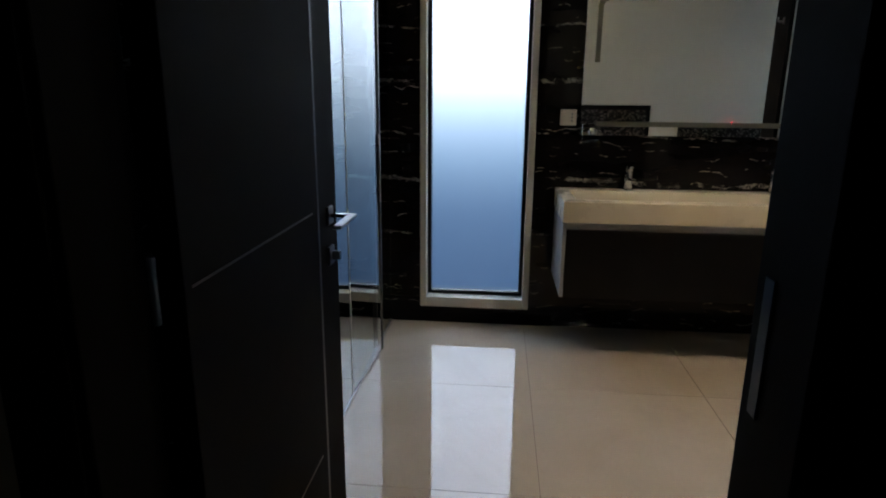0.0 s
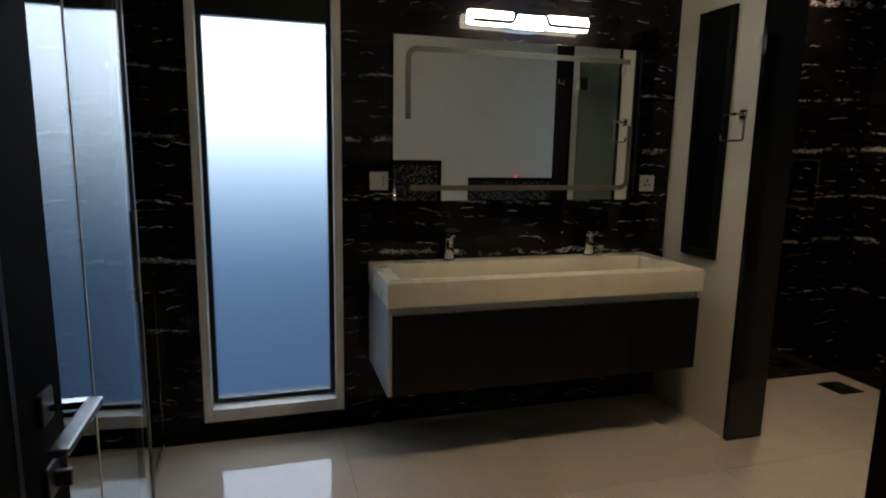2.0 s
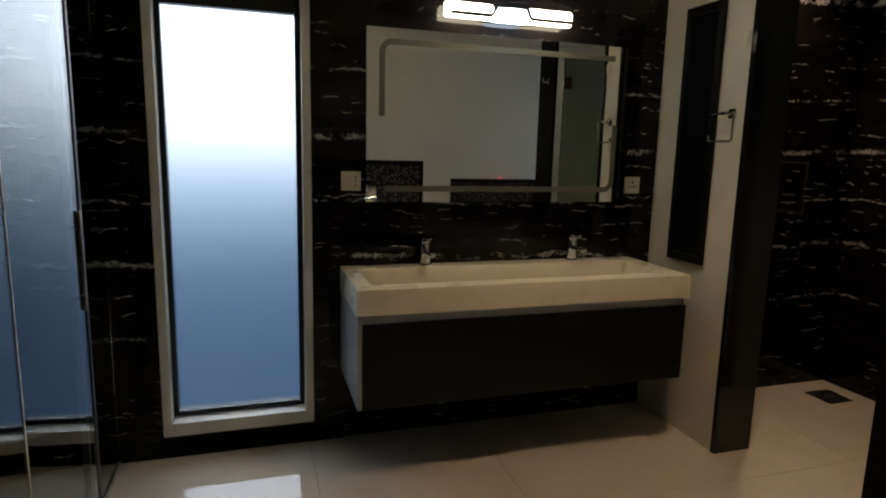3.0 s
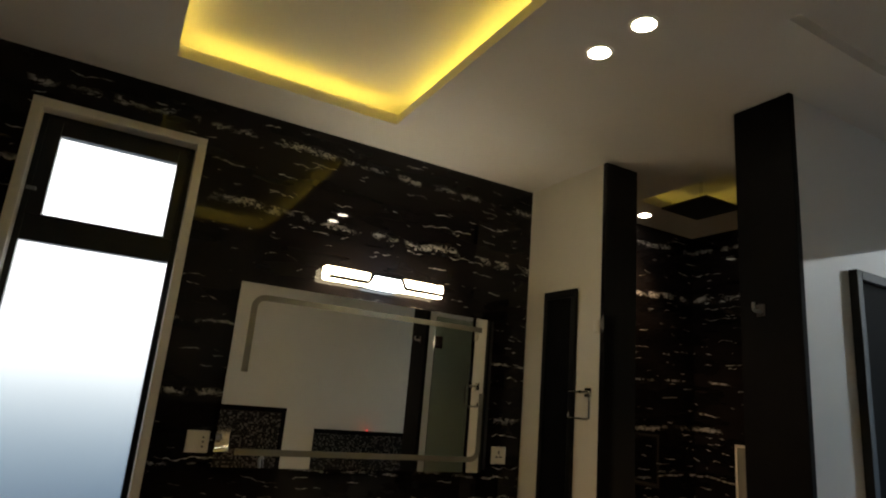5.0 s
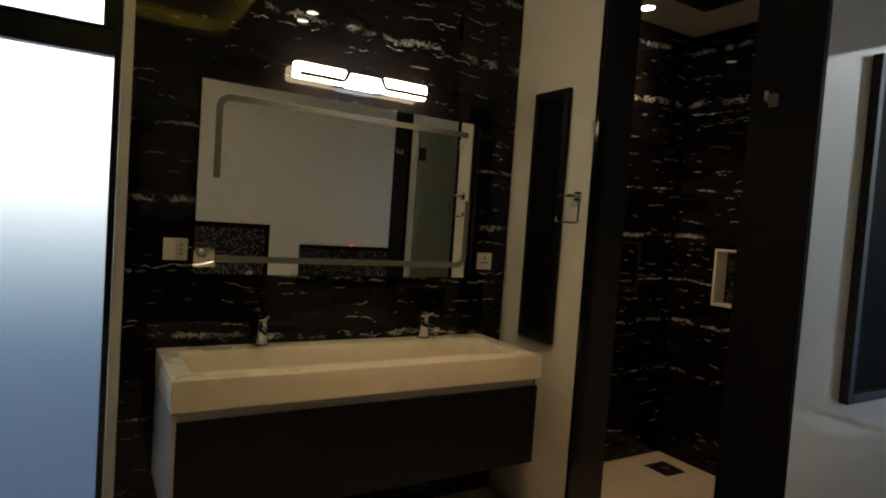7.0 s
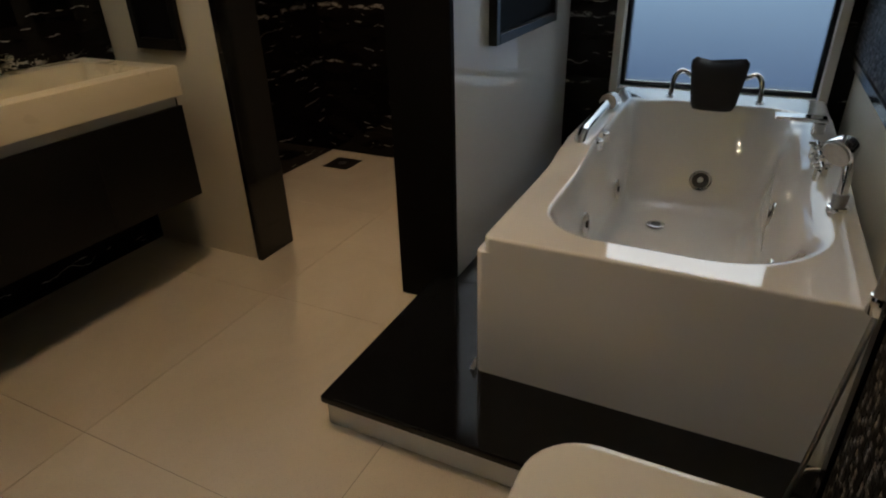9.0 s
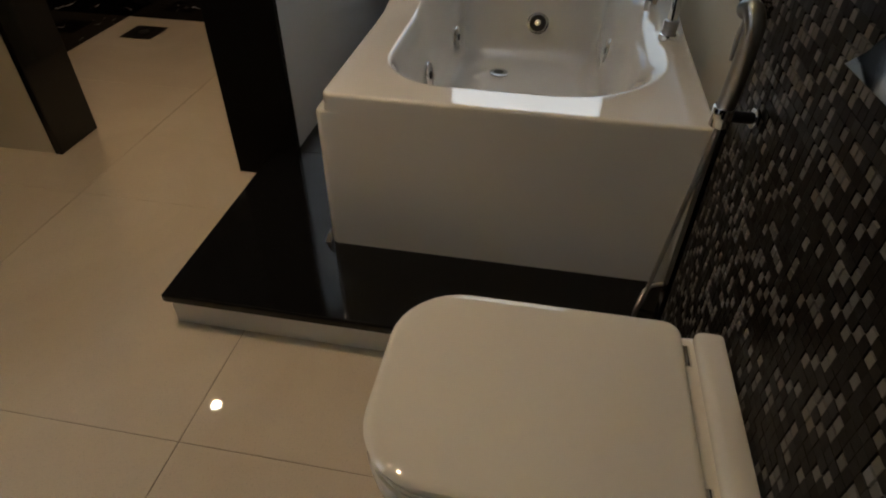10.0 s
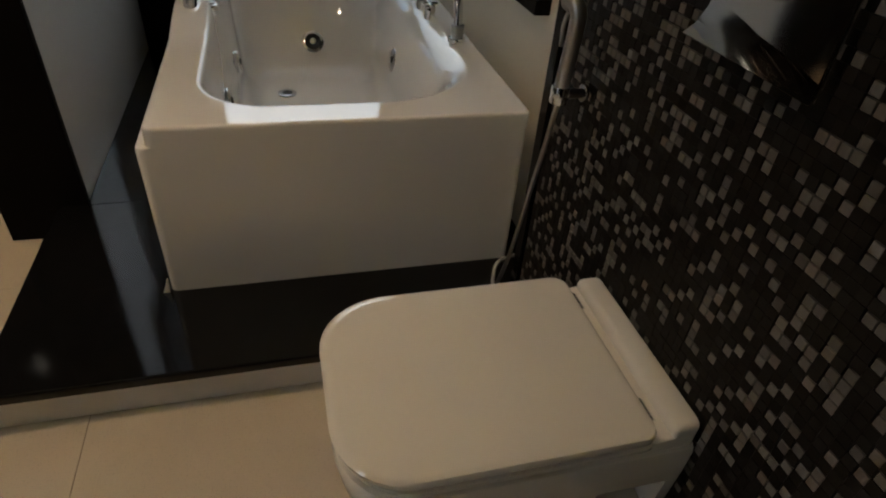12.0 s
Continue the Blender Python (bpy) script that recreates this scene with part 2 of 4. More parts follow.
BACK_E = backdrop_material("daylight over the yard", [(-0.22, (0.075, 0.125, 0.22)), (0.84, (0.22, 0.34, 0.47)), (1.9, (0.58, 0.75, 0.87)), (2.7, (0.95, 1.12, 1.22)), (3.9, (2.3, 2.55, 2.7))], BACKDROP)
GLOW_WARM = glowing("warm lamp glow", (1.0, 0.90, 0.72), 90)
GLOW_LAMP_SIDE = glowing("warm white diffuser", (1.0, 0.84, 0.55), MIRROR_LAMP)
GLOW_LAMP_MID = glowing("cool white diffuser", (0.80, 0.92, 1.0), MIRROR_LAMP)
GLOW_COVE = glowing("yellow light strip", YELLOW, COVE)
GLOW_COVE_DIM = glowing("dim yellow light strip", YELLOW, COVE * 0.14)
GLOW_RED = glowing("red indicator", (1.0, 0.05, 0.05), 10)


# ---- mesh helpers ----
def finish(name, bm, mat, smooth=True):
    me = bpy.data.meshes.new(name)
    bm.normal_update()
    bm.to_mesh(me)
    bm.free()
    for m in (mat if isinstance(mat, (list, tuple)) else (mat,)):
        me.materials.append(m)
    if smooth and any(f.use_smooth for f in me.polygons):
        flags = [f.use_smooth for f in me.polygons]
        me.set_sharp_from_angle(angle=radians(38))
        me.polygons.foreach_set("use_smooth", flags)
    return me


def part(name, bm, mat, parent=None, label=""):
    """Links a bmesh as one mesh object, under a thing or a part if one is given."""
    ob = new(name, finish(name, bm, mat))
    if parent is not None:
        ob.parent = parent
    return tagged(ob, label)


def thing(name, x, y, z, label, category, group="", kind=""):
    ob = new(name)
    ob.location = (x, y, z)
    return tagged(ob, label, category, group, kind)


def box(x0, x1, y0, y1, z0, z1, bevel=0.0, seg=2, bm=None):
    b = bm or bmesh.new()
    r = bmesh.ops.create_cube(b, size=1)["verts"]
    bmesh.ops.transform(b, matrix=Matrix.Translation(((x0 + x1) / 2, (y0 + y1) / 2, (z0 + z1) / 2)) @ Matrix.Diagonal((x1 - x0, y1 - y0, z1 - z0, 1)), verts=r)
    if bevel:
        es = list({e for v in r for e in v.link_edges})
        bmesh.ops.bevel(b, geom=es, offset=bevel, segments=seg, affect="EDGES", profile=0.5)
    return b


def rounded(b):
    for f in b.faces:
        f.smooth = True
    return b


def cyl(p, q, r, n=20, r2=None, bevel=0.0, bm=None):
    """A rod from p to q."""
    b = bm or bmesh.new()
    p, q = Vector(p), Vector(q)
    d = q - p
    m = Matrix.Translation((p + q) / 2) @ d.to_track_quat("Z", "Y").to_matrix().to_4x4()
    made = bmesh.ops.create_cone(b, cap_ends=True, segments=n, radius1=r, radius2=r if r2 is None else r2, depth=d.length, matrix=m)["verts"]
    if bevel:
        es = [e for e in {e for v in made for e in v.link_edges} if any(len(f.verts) > 4 for f in e.link_faces)]
        bmesh.ops.bevel(b, geom=es, offset=bevel, segments=2, affect="EDGES", profile=0.5)
    return rounded(b)


def tube(points, r, n=12, rounds=6, corner=0.015, bm=None):
    """A bent pipe through the points, with rounded corners."""
    b = bm or bmesh.new()
    pts = [Vector(p) for p in points]
    line = [pts[0]]
    for a, c, d in zip(pts, pts[1:], pts[2:]):
        u, v = (a - c), (d - c)
        k = min(corner, u.length * 0.45, v.length * 0.45)
        s, e = c + u.normalized() * k, c + v.normalized() * k
        for i in range(rounds + 1):
            t = i / rounds
            line.append(s * (1 - t) ** 2 + c * 2 * t * (1 - t) + e * t ** 2)
    line.append(pts[-1])
    ups = None
    rings = []
    for i, c in enumerate(line):
        d = (line[min(i + 1, len(line) - 1)] - line[max(i - 1, 0)]).normalized()
        if ups is None:
            ups = d.orthogonal().normalized()
        ups = (ups - d * ups.dot(d)).normalized()
        side = d.cross(ups)
        rings.append([b.verts.new(c + (ups * math.cos(2 * math.pi * j / n) + side * math.sin(2 * math.pi * j / n)) * r) for j in range(n)])
    for a, c in zip(rings, rings[1:]):
        for j in range(n):
            b.faces.new((a[j], a[(j + 1) % n], c[(j + 1) % n], c[j]))
    b.faces.new(rings[0][::-1])
    b.faces.new(rings[-1])
    return rounded(b)


def loft(rings, close_first=True, close_last=True, bm=None):
    b = bm or bmesh.new()
    made = [[b.verts.new(p) for p in r] for r in rings]
    n = len(made[0])
    for a, c in zip(made, made[1:]):
        for j in range(n):
            b.faces.new((a[j], a[(j + 1) % n], c[(j + 1) % n], c[j]))
    if close_first:
        b.faces.new(made[0][::-1])
    if close_last:
        b.faces.new(made[-1])
    return rounded(b)


def round_rect(x0, x1, y0, y1, z, r, n=6):
    """Points round a rectangle with rounded corners; r: one radius, or four from (x1, y1) on, anticlockwise."""
    rs = r if isinstance(r, tuple) else (r,) * 4
    out = []
    for (cx, cy, a), k in zip(((x1, y1, 0), (x0, y1, 90), (x0, y0, 180), (x1, y0, 270)), rs):
        sx, sy = (-1 if cx == x1 else 1), (-1 if cy == y1 else 1)
        for i in range(n + 1):
            t = radians(a + 90 * i / n)
            out.append((cx + sx * k + k * math.cos(t), cy + sy * k + k * math.sin(t), z))
    return out


def structure(name, bm, mat, label, category="wall"):
    return tagged(part(name, bm, mat), label, category, kind="structure")


# ---- the room: planes of the plan ----
NORTH, EAST_IN, EAST, SOUTH, CEIL = 3.385, 1.965, 3.34, 0.70, 2.69
STUB_S, STUB_N, STUB_W = 1.87, 2.09, 1.98
JAMB_Y = 2.78
WEST_GLASS, WEST = -0.656, -1.55
HALL_S, DOOR_L, DOOR_R, DOOR_H = -1.4, -0.499, 0.308, 2.10
T = 0.14
ALCOVE_X, ALCOVE_S = 1.42, 0.637

# north wall with its window opening
WX0, WX1, WZ0, WZ1 = -0.472, 0.178, 0.098, 2.498
b = box(WEST - T, WX0, NORTH, NORTH + T, 0, 3.0)
box(WX1, EAST + T, NORTH, NORTH + T, 0, 3.0, bm=b)
box(WX0, WX1, NORTH, NORTH + T, 0, WZ0, bm=b)
box(WX0, WX1, NORTH, NORTH + T, WZ1, 3.0, bm=b)
structure("wall_north", b, MARBLE, "polished black marble wall with pale streaks round a tall window")

# east wall with the window over the bathtub
EY0, EY1, EZ0, EZ1 = 0.71, 1.645, 0.475, 2.50
b = box(EAST, EAST + T, SOUTH - T, EY0, 0, 3.0)
box(EAST, EAST + T, EY1, 2.74, 0, 3.0, bm=b)
box(EAST, EAST + T, 2.74, 3.10, 0, 1.015, bm=b)
box(EAST, EAST + T, 2.74, 3.10, 1.36, 3.0, bm=b)
box(EAST, EAST + T, 3.10, NORTH, 0, 3.0, bm=b)
box(EAST, EAST + T, EY0, EY1, 0, EZ0, bm=b)
box(EAST, EAST + T, EY0, EY1, EZ1, 3.0, bm=b)
structure("wall_east", b, MARBLE, "polished black marble wall with pale streaks round a frosted window")

# short wall beside the washstand, and its black jamb at the shower opening
structure("wall_partition", box(EAST_IN, EAST_IN + 0.185, JAMB_Y + 0.022, NORTH - 0.002, 0, CEIL), WHITE_WALL, "cream painted short wall beside the washstand")
structure("wall_shower_side", box(EAST_IN + 0.187, EAST_IN + 0.197, JAMB_Y + 0.022, NORTH - 0.002, 0, CEIL), MARBLE, "black marble lining of the short wall inside the shower")
structure("jamb_1", box(EAST_IN - 0.008, EAST_IN + 0.2, JAMB_Y - 0.008, JAMB_Y + 0.02, 0.001, CEIL, 0.003), JAMB_GLOSS, "polished black jamb on the end of the short wall", "jamb")

# stub wall between shower and bathtub, with its black end
structure("wall_stub", box(STUB_W + 0.03, EAST - 0.001, STUB_S, STUB_N, 0, CEIL), GLOSS_WALL, "glossy white stub wall between shower and bathtub")
structure("jamb_2", box(STUB_W, STUB_W + 0.028, STUB_S - 0.004, STUB_N + 0.004, 0.001, CEIL, 0.003), JAMB_MATT, "satin black end face of the stub wall", "jamb")

# south wall with the entrance
b = box(DOOR_R + 0.06, ALCOVE_X, SOUTH - T, SOUTH, 0, 3.0)
box(ALCOVE_X, EAST - 0.002, SOUTH - T, ALCOVE_S, 0, 3.0, bm=b)
box(DOOR_L - 0.06, DOOR_R + 0.06, SOUTH - T, SOUTH, DOOR_H + 0.06, 3.0, bm=b)
box(WEST - T, DOOR_L - 0.06, SOUTH - T, SOUTH, 0, 3.0, bm=b)
structure("wall_south", b, WHITE_WALL, "cream painted wall with the entrance doorway")
structure("wall_west", box(WEST - T, WEST, SOUTH, NORTH - 0.001, 0, 3.0), MARBLE, "black marble wall behind the glass enclosure")

# hallway outside the door
b = box(WEST - T, EAST + T, HALL_S - T, HALL_S, 0, 3.0)
box(WEST - T, WEST, HALL_S, SOUTH - T, 0, 3.0, bm=b)
box(EAST, EAST + T, HALL_S, SOUTH - T, 0, 3.0, bm=b)
structure("wall_hall", b, DOOR_WOOD, "dark panelled walls of the unlit hallway")

# ceiling: lower sheet with the light cove, a shallow recess over the bathtub and the shower's cove
CX0, CX1, CY0, CY1 = -0.015, 0.935, 0.98, 3.075
SX0, SX1, SY0, SY1 = 2.50, 2.99, 2.50, 3.07
RX0, RX1, RY0, RY1 = 1.58, 3.25, 0.78, 1.62
b = bmesh.new()
LOW, HIGH = 0.045, 2.815


def slab_with_holes(b, xs, ys, holes, z0, z1):
    for xa, xb in zip(xs, xs[1:]):
        for ya, yb in zip(ys, ys[1:]):
            cx, cy = (xa + xb) / 2, (ya + yb) / 2
            if not any(h[0] < cx < h[1] and h[2] < cy < h[3] for h in holes):
                box(xa, xb, ya, yb, z0, z1, bm=b)


holes = [(CX0, CX1, CY0, CY1), (SX0, SX1, SY0, SY1), (RX0, RX1, RY0, RY1)]
xs = sorted({WEST, EAST} | {h[i] for h in holes for i in (0, 1)})
ys = sorted({ALCOVE_S - 0.002, NORTH} | {h[i] for h in holes for i in (2, 3)})
slab_with_holes(b, xs, ys, holes, CEIL, CEIL + LOW)
bmesh.ops.remove_doubles(b, verts=b.verts, dist=0.0005)
box(CX0 - 0.16, CX1 + 0.16, CY0 - 0.16, CY1 + 0.16, HIGH, HIGH + 0.03, bm=b)
for s in (-1, 1):
    x = CX0 - 0.16 if s < 0 else CX1 + 0.16
    box(x - 0.02, x + 0.02, CY0 - 0.16, CY1 + 0.16, CEIL + LOW, HIGH, bm=b)
    y = CY0 - 0.16 if s < 0 else CY1 + 0.16
    box(CX0 - 0.16, CX1 + 0.16, y - 0.02, y + 0.02, CEIL + LOW, HIGH, bm=b)
box(SX0 - 0.12, SX1 + 0.12, SY0 - 0.12, SY1 + 0.12, HIGH, HIGH + 0.03, bm=b)
box(SX0 - 0.14, SX0 - 0.12, SY0 - 0.14, SY1 + 0.14, CEIL + LOW, HIGH, bm=b)
box(SX1 + 0.12, SX1 + 0.14, SY0 - 0.14, SY1 + 0.14, CEIL + LOW, HIGH, bm=b)
box(SX0 - 0.12, SX1 + 0.12, SY0 - 0.14, SY0 - 0.12, CEIL + LOW, HIGH, bm=b)
box(SX0 - 0.12, SX1 + 0.12, SY1 + 0.12, SY1 + 0.14, CEIL + LOW, HIGH, bm=b)
box(RX0 - 0.02, RX1 + 0.02, RY0 - 0.02, RY1 + 0.02, CEIL + LOW, CEIL + LOW + 0.03, bm=b)
structure("ceiling", b, CEILING, "matt white ceiling with a recessed light cove", "ceiling")
structure("ceiling_hall", box(WEST, EAST, HALL_S, SOUTH - T, 2.6, 2.7), CEILING, "white ceiling of the hallway", "ceiling")
structure("roof", box(WEST - T, EAST + T, HALL_S - T, NORTH + T, 3.0, 3.1), CEILING, "plain concrete roof slab", "roof")


def led_strip(x0, x1, y0, y1, z, glow=None):
    s = thing("light_strip", (x0 + x1) / 2, (y0 + y1) / 2, z, "yellow light strip hidden in the ceiling cove", "lamp", "cove light strips")
    o = part("strip", box(x0 - s.location.x, x1 - s.location.x, y0 - s.location.y, y1 - s.location.y, 0, 0.008), glow or GLOW_COVE, s)


Z = CEIL + LOW + 0.001
led_strip(CX0 + 0.02, CX1 - 0.02, CY1 + 0.05, CY1 + 0.065, Z)
led_strip(CX0 + 0.02, CX1 - 0.02, CY0 - 0.065, CY0 - 0.05, Z)
led_strip(CX0 - 0.065, CX0 - 0.05, CY0, CY1, Z)
led_strip(CX1 + 0.05, CX1 + 0.065, CY0, CY1, Z)
led_strip(SX0 + 0.02, SX1 - 0.02, SY1 + 0.04, SY1 + 0.05, Z, GLOW_COVE_DIM)
led_strip(SX1 + 0.04, SX1 + 0.05, SY0, SY1, Z, GLOW_COVE_DIM)
led_strip(SX0 - 0.05, SX0 - 0.04, SY0, SY1, Z, GLOW_COVE_DIM)


def downlight(x, y, z=CEIL, watts=DOWNLIGHT_WATTS):
    d = thing("downlight", x, y, z, "round recessed downlight with a bright warm lens", "lamp", "ceiling downlights")
    n = 32
    rings = []
    for r, h in ((0.050, 0.0005), (0.050, -0.003), (0.044, -0.0045), (0.037, -0.003), (0.036, 0.0005)):
        rings.append([(r * math.cos(2 * math.pi * i / n), r * math.sin(2 * math.pi * i / n), h) for i in range(n)])
    part("trim_ring", loft(rings, False, False), TRIM, d, "thin white trim ring")
    part("lens", cyl((0, 0, -0.002), (0, 0, 0.0003), 0.0355, 32), GLOW_WARM, d, "glowing warm white lens")
    spot(x, y, z - 0.012, watts, WARM)


downlight(1.255, 2.09)
downlight(1.255, 1.89)
downlight(2.72, 3.235, watts=36.0)


# ---- windows ----
def window(name, along, wall, a0, a1, z0, z1, transom, label, backdrop):
    """A recessed window in a wall: along 'x' (north wall) or 'y' (east wall)."""
    def at(a, b, d0, d1, za, zb, bevel=0.0):
        return box(a, b, wall + d0, wall + d1, za, zb, bevel) if along == "x" else box(wall + d0, wall + d1, a, b, za, zb, bevel)
    w = thing(name, 0, 0, 0, label, "window", kind="structure")
    f, j = 0.036, 0.012
    part("window_trim", at(a0, a0 + f, -0.012, 0.004, z0, z1, 0.002), TRIM, w, "cream painted trim")
    part("window_trim", at(a1 - f, a1, -0.012, 0.004, z0, z1, 0.002), TRIM, w, "cream painted trim")
    part("window_trim", at(a0 + f + 0.001, a1 - f - 0.001, -0.012, 0.004, z1 - f, z1, 0.002), TRIM, w, "cream painted trim")
    part("window_sill", at(a0 + f + 0.001, a1 - f - 0.001, -0.014, 0.09, z0, z0 + 0.06, 0.003), TRIM, w, "pale stone sill")
    part("reveal", at(a0 + f - j, a0 + f, 0.005, 0.13, z0 + 0.06, z1 - f), TRIM, w)
    part("reveal", at(a1 - f, a1 - f + j, 0.005, 0.13, z0 + 0.06, z1 - f), TRIM, w)
    part("reveal", at(a0 + f, a1 - f, 0.005, 0.13, z1 - f, z1 - f + j), TRIM, w)
    # frame
    i0, i1, k0, k1, s = a0 + f + 0.001, a1 - f - 0.001, z0 + 0.062, z1 - f - 0.001, 0.022
    part("window_frame", at(i0, i0 + s, 0.06, 0.115, k0, k1, 0.003), FRAME, w)
    part("window_frame", at(i1 - s, i1, 0.06, 0.115, k0, k1, 0.003), FRAME, w)
    part("window_frame", at(i0 + s, i1 - s, 0.06, 0.115, k0, k0 + s, 0.003), FRAME, w)
    part("window_frame", at(i0 + s, i1 - s, 0.06, 0.115, k1 - s, k1, 0.003), FRAME, w)
    if transom:
        t0, t1 = transom
        part("transom_bar", at(i0 + s, i1 - s, 0.058, 0.116, t0, t1, 0.003), FRAME, w)
        ql, qr, qt, qb = 0.054, 0.040, 0.061, 0.010
        part("top_sash", at(i0 + s, i0 + s + ql, 0.05, 0.10, t1, k1 - s, 0.003), FRAME, w)
        part("top_sash", at(i1 - s - qr, i1 - s, 0.05, 0.10, t1, k1 - s, 0.003), FRAME, w)
        part("top_sash", at(i0 + s + ql, i1 - s - qr, 0.05, 0.10, k1 - s - qt, k1 - s, 0.003), FRAME, w)
        part("top_sash", at(i0 + s + ql, i1 - s - qr, 0.05, 0.10, t1, t1 + qb, 0.003), FRAME, w)
        part("pane", at(i0 + s + ql, i1 - s - qr, 0.082, 0.088, t1 + qb, k1 - s - qt), FROST, w, "bright frosted top pane")
        part("stay", at(i0 + 0.01, i0 + 0.045, 0.01, 0.022, t1 + 0.09, t1 + 0.105, 0.003), STEEL, w, "steel window stay")
        top = t0
    else:
        top = k1 - s
    part("pane", at(i0 + s, i1 - s, 0.082, 0.088, k0 + s, top), FROST, w, "frosted pane, pale above and blue below")
    out = at(a0 - 5.0, a1 + 5.0, 4.0, 4.01, -4.0, 9.0)
    tagged(part("backdrop_" + name[-1], out, backdrop), "plain daylight outside the frosted window", "backdrop", kind="structure")
    return w


window("window_1", "x", NORTH, WX0, WX1, WZ0, WZ1, (1.940, 2.036), "tall frosted window with dark frame and cream trim", BACK_N)
window("window_2", "y", EAST, EY0, EY1, EZ0, EZ1, None, "frosted window with dark frame at the bathtub's head", BACK_E)

# black skirting under the north wall
structure("baseboard", box(WEST_GLASS, WX1 + 0.14, NORTH - 0.014, NORTH - 0.001, 0, 0.068, 0.002), BLACK_POST, "polished black stone skirting", "baseboard")


# ---- entrance door ----
def entrance():
    fr = thing("door_frame", (DOOR_L + DOOR_R) / 2, SOUTH - T / 2, 0, "dark wooden door frame of the entrance", "door frame", kind="structure")
    o = fr.location
    for x0, x1, z0, z1 in ((DOOR_L - 0.06, DOOR_L, 0, DOOR_H), (DOOR_R, DOOR_R + 0.06, 0, DOOR_H), (DOOR_L - 0.06, DOOR_R + 0.06, DOOR_H, DOOR_H + 0.06)):
        part("jamb", box(x0 - o.x, x1 - o.x, -T / 2 - 0.01, T / 2 + 0.004, z0, z1, 0.004), DOOR_WOOD, fr)
    for s, y in ((1, T / 2 + 0.004), (-1, -T / 2 - 0.02)):
        for x0, x1, z0, z1 in ((DOOR_L - 0.10, DOOR_L - 0.01, 0, DOOR_H + 0.01), (DOOR_R + 0.01, DOOR_R + 0.10, 0, DOOR_H + 0.01), (DOOR_L - 0.10, DOOR_R + 0.10, DOOR_H + 0.011, DOOR_H + 0.10)):
            part("architrave", box(x0 - o.x, x1 - o.x, y, y + 0.014, z0, z1, 0.004), DOOR_WOOD, fr)
    part("strike_plate", box(DOOR_R - 0.003 - o.x, DOOR_R + 0.001 - o.x, 0.02, 0.045, 0.94, 1.12, 0.001), FRAME, fr, "dark strike plate")
    # leaf, swung into the room; built along +y from its hinge
    d = thing("door_1", DOOR_L + 0.002, SOUTH + 0.012, 0.008, "dark wooden entrance door standing open, with metal inlay strips", "door", kind="structure")
    L, TH = 0.798, 0.042
    part("leaf", box(0.0, TH, 0, L, 0, 2.08, 0.002), DOOR_WOOD, d)
    for z in (0.405, 1.048):
        part("inlay_strip", box(TH - 0.001, TH + 0.0012, 0.02, L - 0.21, z, z + 0.004), DARK_STEEL, d, "thin metal inlay strip")
    part("groove", box(TH - 0.002, TH + 0.0009, 0.0, L - 0.180, 1.66, 1.668), DOOR_WOOD, d, "dark level groove")
    part("groove", box(TH - 0.002, TH + 0.0008, L - 0.172, L - 0.158, 0.0, 2.078), BLACK_PLASTIC, d, "dark upright groove")
    hz, hy = 1.022, L - 0.078
    h = part("lever_handle", box(TH, TH + 0.008, hy - 0.023, hy + 0.023, hz - 0.023, hz + 0.023, 0.003), DARK_STEEL, d, "chrome lever on a square rose")
    part("neck", box(TH + 0.008, TH + 0.056, hy - 0.010, hy + 0.010, hz - 0.005, hz + 0.005, 0.002), CHROME, h)
    part("lever", box(TH + 0.052, TH + 0.074, hy - 0.150, hy + 0.010, hz - 0.005, hz + 0.005, 0.003), STEEL, h, "flat brushed lever")
    k = part("key_rose", box(TH, TH + 0.008, hy - 0.024, hy + 0.024, hz - 0.13, hz - 0.082, 0.003), DARK_STEEL, d, "square metal key rose")
    part("thumb_turn", box(TH + 0.008, TH + 0.03, hy - 0.005, hy + 0.005, hz - 0.118, hz - 0.094, 0.002), STEEL, k)
    for z in (0.25, 1.05, 1.85):
        part("hinge", cyl((0.0, -0.006, z - 0.05), (0.0, -0.006, z + 0.05), 0.007, 12), STEEL, d, "steel hinge")


entrance()


